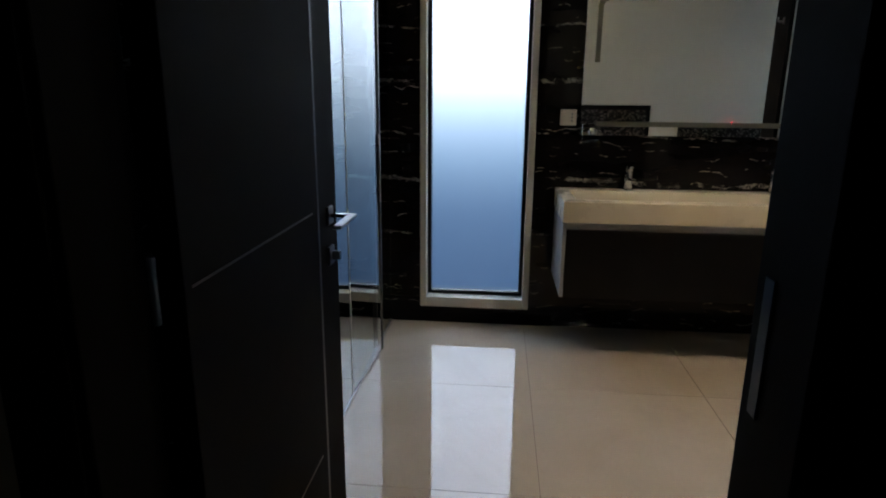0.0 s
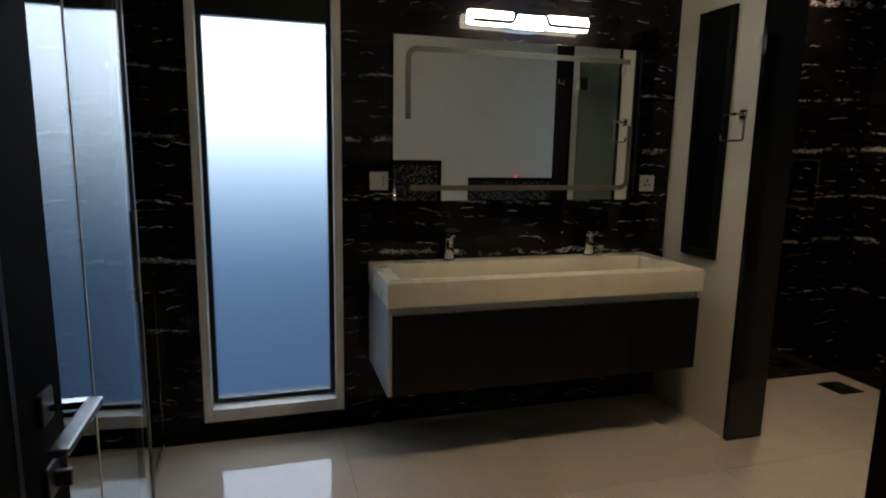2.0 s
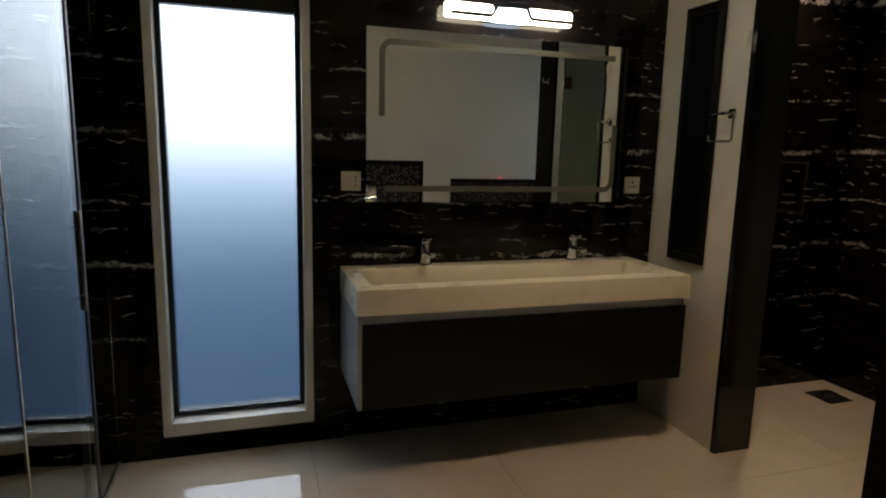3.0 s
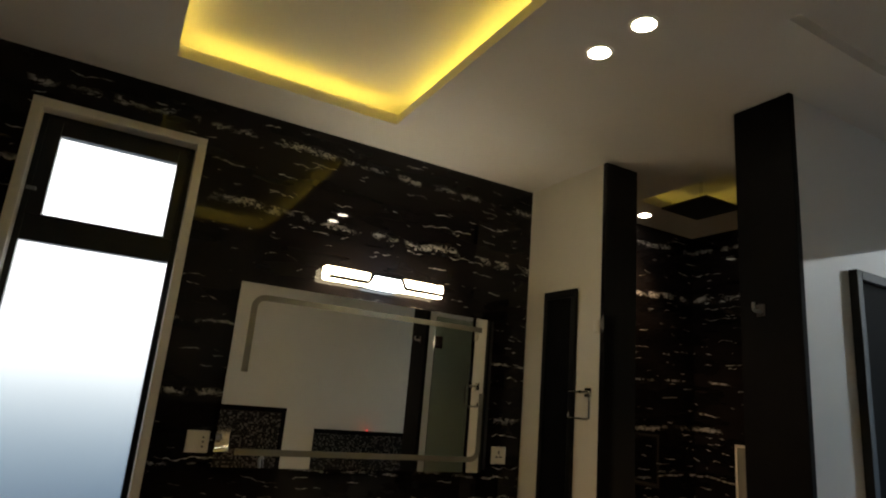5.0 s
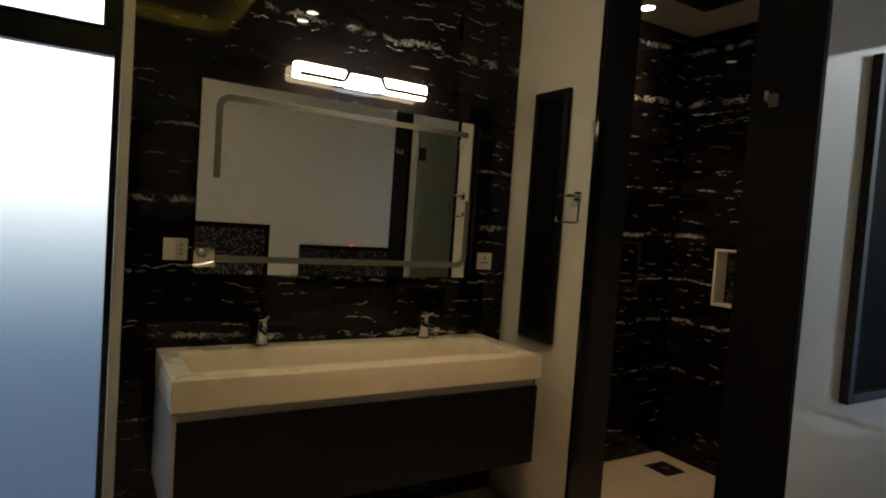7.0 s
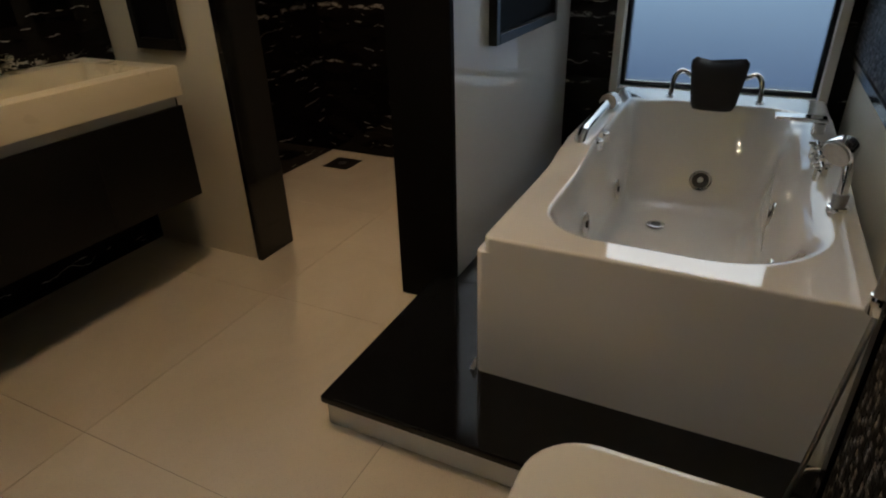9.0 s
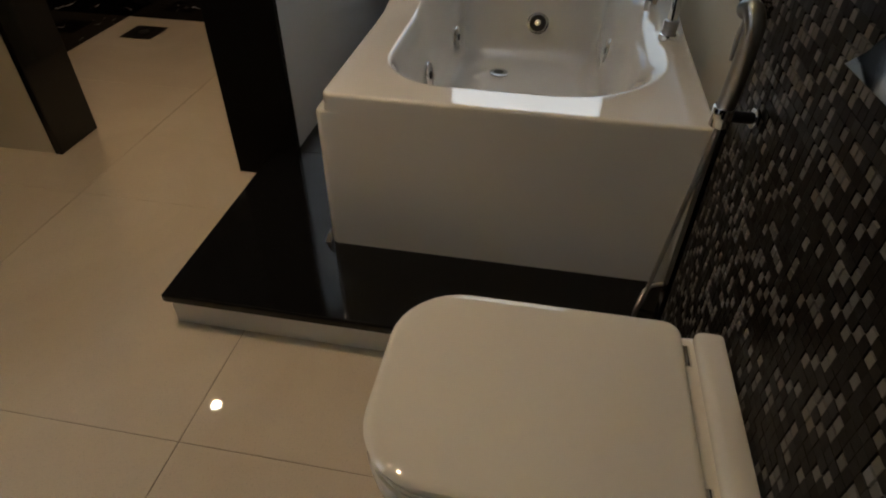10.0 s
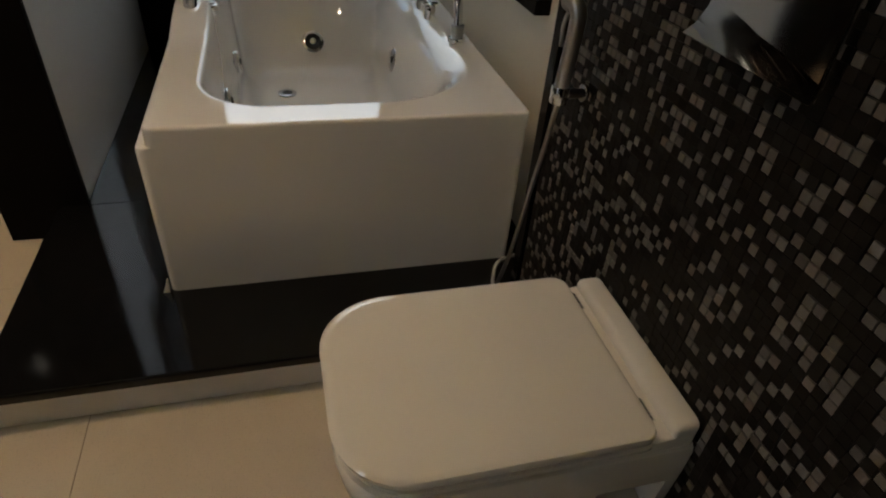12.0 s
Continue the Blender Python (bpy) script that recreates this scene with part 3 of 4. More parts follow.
# ---- glass enclosure along the west side ----
def enclosure():
    X = WEST_GLASS
    g = thing("glass_enclosure", X, 2.4, 0, "glass shower enclosure with dark profile and bar handle", "shower enclosure")
    def bx(x0, x1, y0, y1, z0, z1, bev=0.0):
        return box(x0, x1, y0 - 2.4, y1 - 2.4, z0, z1, bev)
    H, TOP = 1.907, 2.25
    part("fixed_panel", bx(-0.004, 0.004, 2.948, NORTH - 0.003, 0.012, TOP), CLEAR, g, "fixed clear glass panel")
    part("fixed_panel", bx(-0.004, 0.004, 1.40, 2.394, 0.012, TOP), CLEAR, g, "fixed clear glass panel")
    part("profile", bx(-0.020, 0.004, 2.926, 2.946, 0, TOP, 0.002), DARK_STEEL, g, "dark upright metal profile")
    part("bottom_track", bx(-0.009, 0.009, 1.40, NORTH - 0.003, 0, 0.011, 0.002), STEEL, g, "steel floor track")
    part("glass_seal", bx(0.0042, 0.006, 2.386, 2.394, 0.012, H), PLASTIC, g, "pale edge seal")
    part("top_rail", bx(-0.014, 0.014, 1.40, NORTH - 0.003, TOP + 0.001, TOP + 0.03, 0.003), DARK_STEEL, g, "dark top rail")
    br = part("roller_bracket", bx(-0.02, 0.03, 2.80, 2.918, 2.085, TOP, 0.004), BLACK_PLASTIC, g, "black roller bracket")
    part("bracket_arm", bx(-0.015, 0.02, 2.86, 2.920, 2.045, 2.084, 0.003), BLACK_PLASTIC, br)
    for y, z in ((3.035, 2.065), (3.075, 2.035)):
        part("guide_rod", cyl((0.006, y - 2.4, z), (0.006, y - 2.4, TOP), 0.003, 10), STEEL, g, "thin steel guide rod")
    # leaf standing slightly ajar on its hinge, with a pane over it
    L = 0.498
    door = part("glass_door", box(-0.004, 0.004, 0.0, L, 0.012, H, 0.001, 1), CLEAR, g, "clear glass door standing slightly ajar")
    door.location = (0, 2.398 - 2.4, 0)
    door.rotation_euler[2] = radians(-4.0)
    part("edge_stile", box(-0.008, 0.008, L + 0.001, L + 0.022, 0.012, H, 0.003), DARK_STEEL, door, "dark metal edge stile")
    part("overpanel", box(-0.004, 0.002, 0.0, L, H + 0.006, TOP - 0.002), CLEAR, door, "glass pane over the door")
    h = part("bar_handle", cyl((0.044, 2.885 - 2.4, 0.815), (0.044, 2.885 - 2.4, 1.150), 0.006, 16, bevel=0.002), STEEL, g, "upright steel bar handle")
    for z in (0.86, 1.10):
        part("handle_post", cyl((0.004, 2.885 - 2.4, z), (0.044, 2.885 - 2.4, z), 0.008, 12), DARK_STEEL, g)
    # dark back of the enclosure
    structure("wall_enclosure", box(WEST, X + 0.01, 1.32, 1.39, 0, CEIL), MARBLE, "black marble end wall of the glass enclosure")


enclosure()


# ---- washstand ----
VX0, VX1, VY0, VZ0, VZ1, BZ = 0.305, 1.83, 2.895, 0.345, 0.722, 0.84


def washstand():
    c = thing("vanity_cabinet", (VX0 + VX1) / 2, NORTH, VZ0, "wall-hung black vanity cabinet with pale sides under the basin", "cabinet")
    ox, oy, oz = c.location
    def bx(x0, x1, y0, y1, z0, z1, bev=0.0):
        return box(x0 - ox, x1 - ox, y0 - oy, y1 - oy, z0 - oz, z1 - oz, bev)
    part("side_panel", bx(VX0, VX0 + 0.018, VY0 + 0.004, NORTH - 0.002, VZ0, VZ1, 0.001), CAB_SIDE, c, "pale grey side panel")
    part("side_panel", bx(VX1 - 0.018, VX1, VY0 + 0.022, NORTH - 0.002, VZ0, VZ1, 0.001), CABINET, c)
    part("bottom_panel", bx(VX0 + 0.019, VX1 - 0.019, VY0 + 0.022, NORTH - 0.002, VZ0 + 0.001, VZ0 + 0.018), CABINET, c)
    part("back_panel", bx(VX0 + 0.019, VX1 - 0.019, NORTH - 0.02, NORTH - 0.003, VZ0 + 0.02, VZ1 - 0.01), CABINET, c)
    part("rail", bx(VX0 + 0.019, VX1 - 0.019, VY0 + 0.008, VY0 + 0.03, VZ1 - 0.024, VZ1 + 0.012), CAB_SIDE, c, "pale recessed rail below the basin")
    for x, w in ((VX0 + 0.018, 1.13), (VX0 + 1.148, VX1 - VX0 - 1.148)):
        part("drawer_front", bx(x + 0.0004, x + w - 0.0004, VY0, VY0 + 0.02, VZ0, VZ1 - 0.026, 0.0015), CABINET, c)
    # basin: one trough
    s = thing("trough_basin", (VX0 + VX1) / 2, NORTH, VZ1, "long cream rectangular trough basin on the vanity cabinet", "basin")
    ox, oy, oz = s.location
    x0, x1, y0, y1 = VX0 - 0.004 - ox, VX1 + 0.004 - ox, VY0 - 0.012 - oy, -0.003
    ix0, ix1, iy0, iy1 = 0.372 - ox, 1.755 - ox, 2.965 - oy, 3.285 - oy
    zt = BZ - oz
    rings = [round_rect(x0 + 0.02, x1 - 0.02, y0 + 0.02, y1, 0.013, 0.002, 4), round_rect(x0, x1, y0, y1, 0.0135, 0.004, 4), round_rect(x0, x1, y0, y1, zt - 0.006, 0.004, 4),
             round_rect(x0 + 0.002, x1 - 0.002, y0 + 0.002, y1 - 0.001, zt - 0.0015, 0.004, 4), round_rect(x0 + 0.006, x1 - 0.006, y0 + 0.006, y1 - 0.003, zt, 0.004, 4),
             round_rect(ix0 - 0.004, ix1 + 0.004, iy0 - 0.004, iy1 + 0.004, zt, 0.02, 4), round_rect(ix0, ix1, iy0, iy1, zt - 0.004, 0.02, 4),
             round_rect(ix0 + 0.012, ix1 - 0.012, iy0 + 0.01, iy1 - 0.01, zt - 0.078, 0.02, 4), round_rect(ix0 + 0.03, ix1 - 0.03, iy0 + 0.03, iy1 - 0.03, zt - 0.09, 0.02, 4)]
    part("bowl", loft(rings), SOLID, s)
    for x in (0.69, 1.46):
        part("waste", cyl((x - ox, 3.12 - oy, zt - 0.0895), (x - ox, 3.12 - oy, zt - 0.085), 0.032, 24, bevel=0.002), CHROME, s, "chrome waste")


def faucet(x, y, z):
    f = thing("basin_faucet", x, y, z, "small chrome single-lever mixer on the basin's back rim", "faucet", "basin mixers")
    part("base", cyl((0, 0, 0), (0, 0, 0.008), 0.030, 24, bevel=0.002), CHROME, f)
    part("body", cyl((0, 0, 0.008), (0, 0, 0.104), 0.024, 24, 0.022, bevel=0.002), CHROME, f)
    part("spout", box(-0.014, 0.014, -0.125, -0.012, 0.060, 0.078, 0.005), CHROME, f)
    part("aerator", cyl((0, -0.112, 0.061), (0, -0.112, 0.052), 0.010, 14), STEEL, f)
    k = part("lever", cyl((0, 0, 0.105), (0, 0, 0.132), 0.023, 24, 0.021, bevel=0.003), CHROME, f)
    part("lever_tip", box(-0.010, 0.010, -0.075, 0.006, 0.128, 0.137, 0.003), CHROME, k)


washstand()
faucet(0.695, 3.335, BZ)
faucet(1.468, 3.335, BZ)


def vanity_mirror():
    m = thing("vanity_mirror", 1.07, NORTH - 0.03, 1.135, "frameless wall mirror with an etched grey band", "mirror")
    x0, x1, h = 0.417 - 1.07, 1.715 - 1.07, 0.765
    part("glass", box(x0, x1, 0.0, 0.005, 0, h), MIRROR, m)
    part("backing", box(x0 + 0.03, x1 + 0.022, 0.0065, 0.029, 0.015, h - 0.002, 0.002), BLACK_PLASTIC, m, "black backing box")
    # etched band: an upper left hook and a lower right hook
    def band(points, w=0.013):
        b = bmesh.new()
        prev = None
        for i, (x, z) in enumerate(points):
            a, c = points[max(0, i - 1)], points[min(len(points) - 1, i + 1)]
            d = Vector((c[0] - a[0], c[1] - a[1])).normalized()
            nrm = Vector((-d.y, d.x)) * w
            row = [b.verts.new((x + nrm.x * k, -0.0012, z + nrm.y * k)) for k in (-1, 1)]
            if prev:
                b.faces.new((prev[0], row[0], row[1], prev[1]))
            prev = row
        r = bmesh.ops.extrude_face_region(b, geom=b.faces[:])
        bmesh.ops.translate(b, vec=(0, 0.001, 0), verts=[v for v in r["geom"] if isinstance(v, bmesh.types.BMVert)])
        bmesh.ops.recalc_face_normals(b, faces=b.faces[:])
        return b
    def arc(cx, cz, r, a0, a1):
        return [(cx + r * math.cos(radians(a0 + (a1 - a0) * i / 8)), cz + r * math.sin(radians(a0 + (a1 - a0) * i / 8))) for i in range(9)]
    lx, rx, tz, bz, r = 0.487 - 1.07, 1.682 - 1.07, 1.842 - 1.135, 1.197 - 1.135, 0.045
    part("etched_band", band([(lx, 1.52 - 1.135)] + arc(lx + r, tz - r, r, 180, 90) + [(1.66 - 1.07, tz)]), ETCH, m, "grey etched band")
    part("etched_band", band([(0.50 - 1.07, bz)] + arc(rx - r, bz + r, r, -90, 0) + [(rx, 1.52 - 1.135)]), ETCH, m, "grey etched band")


def mirror_lamp():
    x0, x1, z0, z1 = 0.762, 1.386, 1.962, 2.030
    l = thing("mirror_lamp", (x0 + x1) / 2, NORTH - 0.001, (z0 + z1) / 2, "lit three-part wall lamp, warm and cool white, above the mirror", "lamp")
    o = l.location
    part("wall_plate", box(-0.12, 0.12, -0.03, 0, -0.03, 0.03, 0.003), CHROME, l)
    w = (x1 - x0)
    a = w / 2
    part("diffuser", box(-a, -0.085, -0.075, -0.03, -0.033, 0.033, 0.012, 3), GLOW_LAMP_SIDE, l, "warm white glowing diffuser")
    part("diffuser", box(0.085, a, -0.075, -0.03, -0.033, 0.033, 0.012, 3), GLOW_LAMP_SIDE, l, "warm white glowing diffuser")
    part("diffuser", box(-0.082, 0.082, -0.078, -0.03, -0.036, 0.024, 0.008, 3), GLOW_LAMP_MID, l, "cool white glowing diffuser")
    y = -0.082
    part("chrome_strip", tube([(-a + 0.02, y, -0.017), (-0.095, y, -0.017), (-0.075, y, 0.028), (0.075, y, 0.028), (0.095, y, -0.017), (a - 0.005, y, -0.017)], 0.0085, 8, corner=0.012), BLACK_PLASTIC, l, "thin dark metal strip across the diffusers")


def socket(x, z, pins):
    s = thing("wall_socket", x, NORTH, z, "square ivory wall socket", "socket", "sockets beside the mirror")
    part("plate", box(-0.044, 0.044, -0.010, -0.001, -0.043, 0.043, 0.003), PLASTIC, s)
    if pins == 2:
        part("insert", box(0.004, 0.036, -0.0125, -0.010, -0.034, 0.034, 0.001), PLASTIC, s)
        for dz in (-0.018, 0.0, 0.018):
            part("hole", cyl((0.020, -0.0132, dz), (0.020, -0.012, dz), 0.0042, 12), BLACK_PLASTIC, s, "black socket hole")
    else:
        for dx, dz, w, h in ((0, 0.014, 0.004, 0.008), (-0.012, -0.008, 0.0075, 0.0035), (0.012, -0.008, 0.0075, 0.0035)):
            part("slot", box(dx - w, dx + w, -0.0108, -0.0098, dz - h, dz + h), BLACK_PLASTIC, s, "black socket slot")


vanity_mirror()
mirror_lamp()
socket(0.353, 1.229, 2)
socket(1.826, 1.219, 3)


# ---- things on the short wall ----
def wall_panel():
    p = thing("tall_wall_panel", EAST_IN, 3.085, 0.865, "tall narrow black glazed panel on the short wall", "panel")
    h, a = 1.205, 0.122
    part("frame", box(-0.022, -0.001, -a, -a + 0.03, 0, h, 0.002), CABINET, p)
    part("frame", box(-0.022, -0.001, a - 0.03, a, 0, h, 0.002), CABINET, p)
    part("frame", box(-0.022, -0.001, -a + 0.03, a - 0.03, 0, 0.04, 0.002), CABINET, p)
    part("frame", box(-0.022, -0.001, -a + 0.03, a - 0.03, h - 0.04, h, 0.002), CABINET, p)
    part("glass", box(-0.012, -0.001, -a + 0.03, a - 0.03, 0.04, h - 0.04), DARK_GLASS, p, "black satin pane")


def towel_ring(x, y, z):
    r = thing("towel_ring", x, y, z, "square chrome towel ring on the short wall", "towel ring")
    part("wall_plate", box(-0.008, -0.001, -0.022, 0.022, -0.022, 0.022, 0.003), CHROME, r)
    part("stem", box(-0.055, -0.008, -0.009, 0.009, -0.008, 0.008, 0.002), CHROME, r)
    part("ring", tube([(-0.05, 0.075, 0.0), (-0.05, -0.06, 0.0), (-0.05, -0.06, -0.12), (-0.05, 0.085, -0.12), (-0.05, 0.085, -0.095)], 0.005, 12, corner=0.012), CHROME, r, "bent chrome bar")


def switch_plate(y, z):
    s = thing("wall_switch", EAST_IN, y, z, "small ivory plate on the short wall beside the black jamb", "switch")
    part("plate", box(-0.010, -0.001, -0.018, 0.018, -0.030, 0.030, 0.003), PLASTIC, s)
    part("rocker", box(-0.013, -0.010, -0.010, 0.010, -0.020, 0.020, 0.002), PLASTIC, s)


switch_plate(2.825, 1.875)
wall_panel()
towel_ring(EAST_IN, 2.872, 1.565)


# ---- shower ----
def robe_hook(x, y, z, rz):
    h = thing("robe_hook", x, y, z, "small chrome robe hook on the black wall end", "hook")
    part("wall_plate", box(-0.006, -0.001, -0.016, 0.016, -0.022, 0.022, 0.002), DARK_STEEL, h)
    part("peg", tube([(-0.006, 0, -0.006), (-0.045, 0, -0.006), (-0.045, 0, 0.022)], 0.006, 10, corner=0.01), STEEL, h)
    h.rotation_euler[2] = radians(rz)


robe_hook(STUB_W, 2.01, 1.885, 0)


def shower_door():
    d = thing("glass_shower_door", STUB_W + 0.07, STUB_N + 0.024, 0.012, "green-tinted glass shower door, swung open against the wall", "glass door")
    part("pane", box(0, 0.62, -0.005, 0.005, 0, 2.05), GREEN_GLASS, d)
    for z in (0.25, 1.86):
        h = part("hinge", box(-0.005, 0.06, -0.012, 0.012, z - 0.045, z + 0.045, 0.003), CHROME, d, "chrome glass hinge")
        part("hinge_plate", box(-0.005, 0.03, -0.0235, -0.0125, z - 0.045, z + 0.045, 0.003), CHROME, h)


def rain_shower():
    s = thing("rain_shower_head", 2.715, 2.82, 2.635, "large square black rain shower head under the ceiling", "shower head")
    part("plate", box(-0.15, 0.15, -0.15, 0.15, -0.006, 0.006, 0.003), BLACK_PLASTIC, s)
    part("ball_joint", cyl((0, 0, 0.006), (0, 0, 0.05), 0.018, 16), CHROME, s)
    part("arm", cyl((0, 0, 0.05), (0, 0, HIGH - 2.635), 0.010, 16), CHROME, s)


def niche():
    n = thing("wall_niche", EAST, 3.04, 1.015, "recessed shower niche with a cream frame and mosaic back", "niche", kind="structure")
    for y0, y1, z0, z1 in ((0.045, 0.06, 0, 0.345), (-0.30, -0.285, 0, 0.345), (-0.285, 0.045, 0, 0.015), (-0.285, 0.045, 0.33, 0.345)):
        part("lining", box(-0.006, 0.10, y0, y1, z0, z1, 0.001), TRIM, n, "cream stone lining")
    part("back", box(0.10, 0.11, -0.30, 0.06, 0, 0.345), MOSAIC_DARK, n)
    bm = bmesh.new()
    rng = random.Random(4)
    p = 0.0165
    for i in range(int(0.33 / p)):
        for k in range(int(0.315 / p)):
            if rng.random() < 0.5:
                y, z = -0.283 + i * p, 0.017 + k * p
                box(0.097, 0.10, y, y + p * 0.86, z, z + p * 0.86, bm=bm)
    tagged(part("mosaic_chips", bm, MOSAIC_CHIP, n), kind="stuff")


def floor_drain():
    d = thing("floor_drain", 3.13, 3.165, 0.001, "square dark steel floor drain in the shower", "drain")
    part("plate", box(-0.085, 0.085, -0.085, 0.085, 0, 0.003, 0.001), DARK_STEEL, d)
    for i in (-1, 1):
        part("slot", box(-0.05, 0.05, i * 0.03 - 0.006, i * 0.03 + 0.006, 0.003, 0.0036), BLACK_PLASTIC, d)
    part("cover", cyl((0, 0, 0.003), (0, 0, 0.006), 0.028, 24, bevel=0.001), STEEL, d)


shower_door()
rain_shower()
floor_drain()


def cove_panel():
    p = thing("ceiling_panel", 0.465, 2.01, HIGH, "pale grey square panel hung in the ceiling cove", "ceiling panel")
    part("panel", box(-0.165, 0.165, -0.165, 0.165, -0.055, -0.03, 0.003), PLASTIC, p)
    part("mount", box(-0.06, 0.06, -0.06, 0.06, -0.03, -0.0005), STEEL, p)


cove_panel()


# ---- bathtub on its platform ----
PX0, PY1, PZ = 1.262, 1.945, 0.112
structure("platform_base", box(PX0 + 0.020, EAST - 0.001, ALCOVE_S + 0.001, PY1 - 0.008, 0.001, PZ - 0.026), TRIM, "cream painted riser of the bathtub platform", "platform")


def platform_slab():
    b = box(PX0, STUB_W - 0.002, ALCOVE_S + 0.001, PY1, PZ - 0.026, PZ, 0.007, 3)
    box(STUB_W - 0.004, EAST - 0.002, ALCOVE_S + 0.001, STUB_S - 0.005, PZ - 0.026, PZ - 0.0005, bm=b)
    structure("platform_slab", b, GRANITE, "polished black granite slab with a rounded edge", "platform")


platform_slab()

TX0, TX1, TY0, TY1, TZ = 1.540, 3.325, 0.715, 1.598, 0.546


def bathtub():
    t = thing("bathtub", TX0, TY0, PZ, "white acrylic whirlpool bathtub with chrome fittings on the platform", "bathtub")
    ox, oy, oz = t.location
    W, D, H = TX1 - TX0, TY1 - TY0, TZ - PZ
    n = 10

    def lift(x, y):
        """How far the rim stands up: armrests along the far part of both sides."""
        e = lambda a, b, v: max(0.0, min(1.0, (v - a) / (b - a)))
        s = lambda v: v * v * (3 - 2 * v)
        rise = s(e(0.52, 0.78, x)) * (1 - s(e(1.40, 1.62, x)))
        return 0.036 * rise * s(e(D - 0.22, D - 0.12, y)) + 0.010 * rise * s(e(0.22, 0.12, y))

    def ring(x0, x1, y0, y1, z, r, up=1.0):
        return [(x, y, zz + up * lift(x, y)) for x, y, zz in dense(round_rect(x0, x1, y0, y1, z, r, n))]

    def dense(points):
        out = []
        for i, p in enumerate(points):
            q = points[(i + 1) % len(points)]
            k = 16 if i % (n + 1) == n else 1
            out += [tuple(a + (b - a) * j / k for a, b in zip(p, q)) for j in range(k)]
        return out
    R = 0.022
    E = D - 0.022  # the rim stands back from the skirt
    rings = [ring(0.0, W, 0.002, D, 0.0, R, 0.0), ring(0.0, W, 0.002, D, H - 0.052, R, 0.0), ring(0.0, W, 0.002, D - 0.002, H - 0.047, R, 0.0), ring(0.0, W, 0.002, D - 0.007, H - 0.0445, R, 0.0),
             ring(0.0, W, 0, E + 0.002, H - 0.043, R, 0.0), ring(0.0, W, 0, E, H - 0.040, R, 0.0), ring(0.0, W, 0, E, H - 0.018, R, 0.75), ring(0.0, W, 0, E, H - 0.008, R, 0.9), ring(0.0008, W - 0.001, 0.001, E - 0.0006, H - 0.004, R, 0.95),
             ring(0.0025, W - 0.003, 0.003, E - 0.002, H - 0.0015, R, 1), ring(0.006, W - 0.006, 0.007, E - 0.005, H, R, 1), ring(0.014, W - 0.009, 0.010, E - 0.014, H, R, 1)]
    # rim to the hollow: a crisp lip, then steep flanks and a softer shoulder along the wall
    inner = [(0.086, 1.590, 0.056, D - 0.114, 0.0, 0.17), (0.091, 1.585, 0.062, D - 0.119, 0.0, 0.17), (0.096, 1.581, 0.072, D - 0.123, -0.003, 0.17), (0.100, 1.576, 0.082, D - 0.126, -0.009, 0.17), (0.104, 1.572, 0.094, D - 0.128, -0.016, 0.17),
             (0.118, 1.555, 0.125, D - 0.134, -0.045, 0.17), (0.155, 1.51, 0.160, D - 0.148, -0.13, 0.18), (0.25, 1.40, 0.18, D - 0.165, -0.28, 0.17), (0.265, 1.385, 0.185, D - 0.168, -0.31, 0.16), (0.30, 1.35, 0.205, D - 0.185, -0.36, 0.15), (0.34, 1.30, 0.235, D - 0.215, -0.385, 0.13), (0.38, 1.25, 0.26, D - 0.24, -0.395, 0.11)]
    # the corner beside the mixer is cut far more roundly, as a step into the tub
    CORNERS = lambda r, dz: (r, r, r + 0.11 * max(0.0, 1 + dz / 0.30), r)
    for x0, x1, y0, y1, dz, r in inner:
        rings.append(ring(x0, x1, y0, y1, H + dz, CORNERS(r, dz), max(0, 1 + dz / 0.13)))
    body = part("tub", loft(rings, False, True), ACRYLIC, t)

    def disc(name, p, q, r, mat=CHROME, lab=""):
        o = part(name, cyl(p, q, r, 24, bevel=min(0.004, r / 4)), mat, body, lab)
        return o
    V = lambda x, y, z: Vector((x - ox, y - oy, z - oz))
    a = Vector((-0.806, 0, 0.59))
    j = V(2.915, 1.140, 0.262)
    disc("suction_cover", j, j + a * 0.012, 0.046, lab="round chrome suction cover")
    part("grille", cyl(j + a * 0.012, j + a * 0.014, 0.034, 20), BLACK_PLASTIC, body)
    part("grille_cap", cyl(j + a * 0.014, j + a * 0.02, 0.014, 16, bevel=0.002), CHROME, body)
    for x, y, z, s in ((2.607, 1.434, 0.296, -1), (2.10, 1.441, 0.36, -1), (2.44, 0.881, 0.352, 1), (2.05, 0.886, 0.33, 1)):
        p = V(x, y, z)
        q = p + Vector((0, s * 0.007, 0.001))
        disc("jet", p, q, 0.042, lab="chrome water jet")
        part("jet_nozzle", cyl(q, q + Vector((0, s * 0.005, 0)), 0.014, 14, 0.010), BLACK_PLASTIC, body)
    p = V(2.64, 1.267, PZ + H - 0.394)
    part("drain", cyl(p, p + Vector((0, 0, 0.006)), 0.036, 24, bevel=0.002), STEEL, body, "round steel drain")
    part("drain_slot", cyl(p + Vector((0, 0, 0.006)), p + Vector((0, 0, 0.0065)), 0.020, 20), BLACK_PLASTIC, body)
    part("corner_strip", loft([[(-0.003, D + 0.001, 0.0), (0.012, D + 0.001, 0.0), (0.012, D + 0.016, 0.0), (-0.003, D + 0.016, 0.0)], [(-0.003, D + 0.001, 0.034), (0.012, D + 0.001, 0.034), (0.012, D + 0.003, 0.034), (-0.003, D + 0.003, 0.034)]]), ACRYLIC, t, "small white flared corner strip")
    # grab bar set in the armrest
    zr = TZ - PZ + 0.040
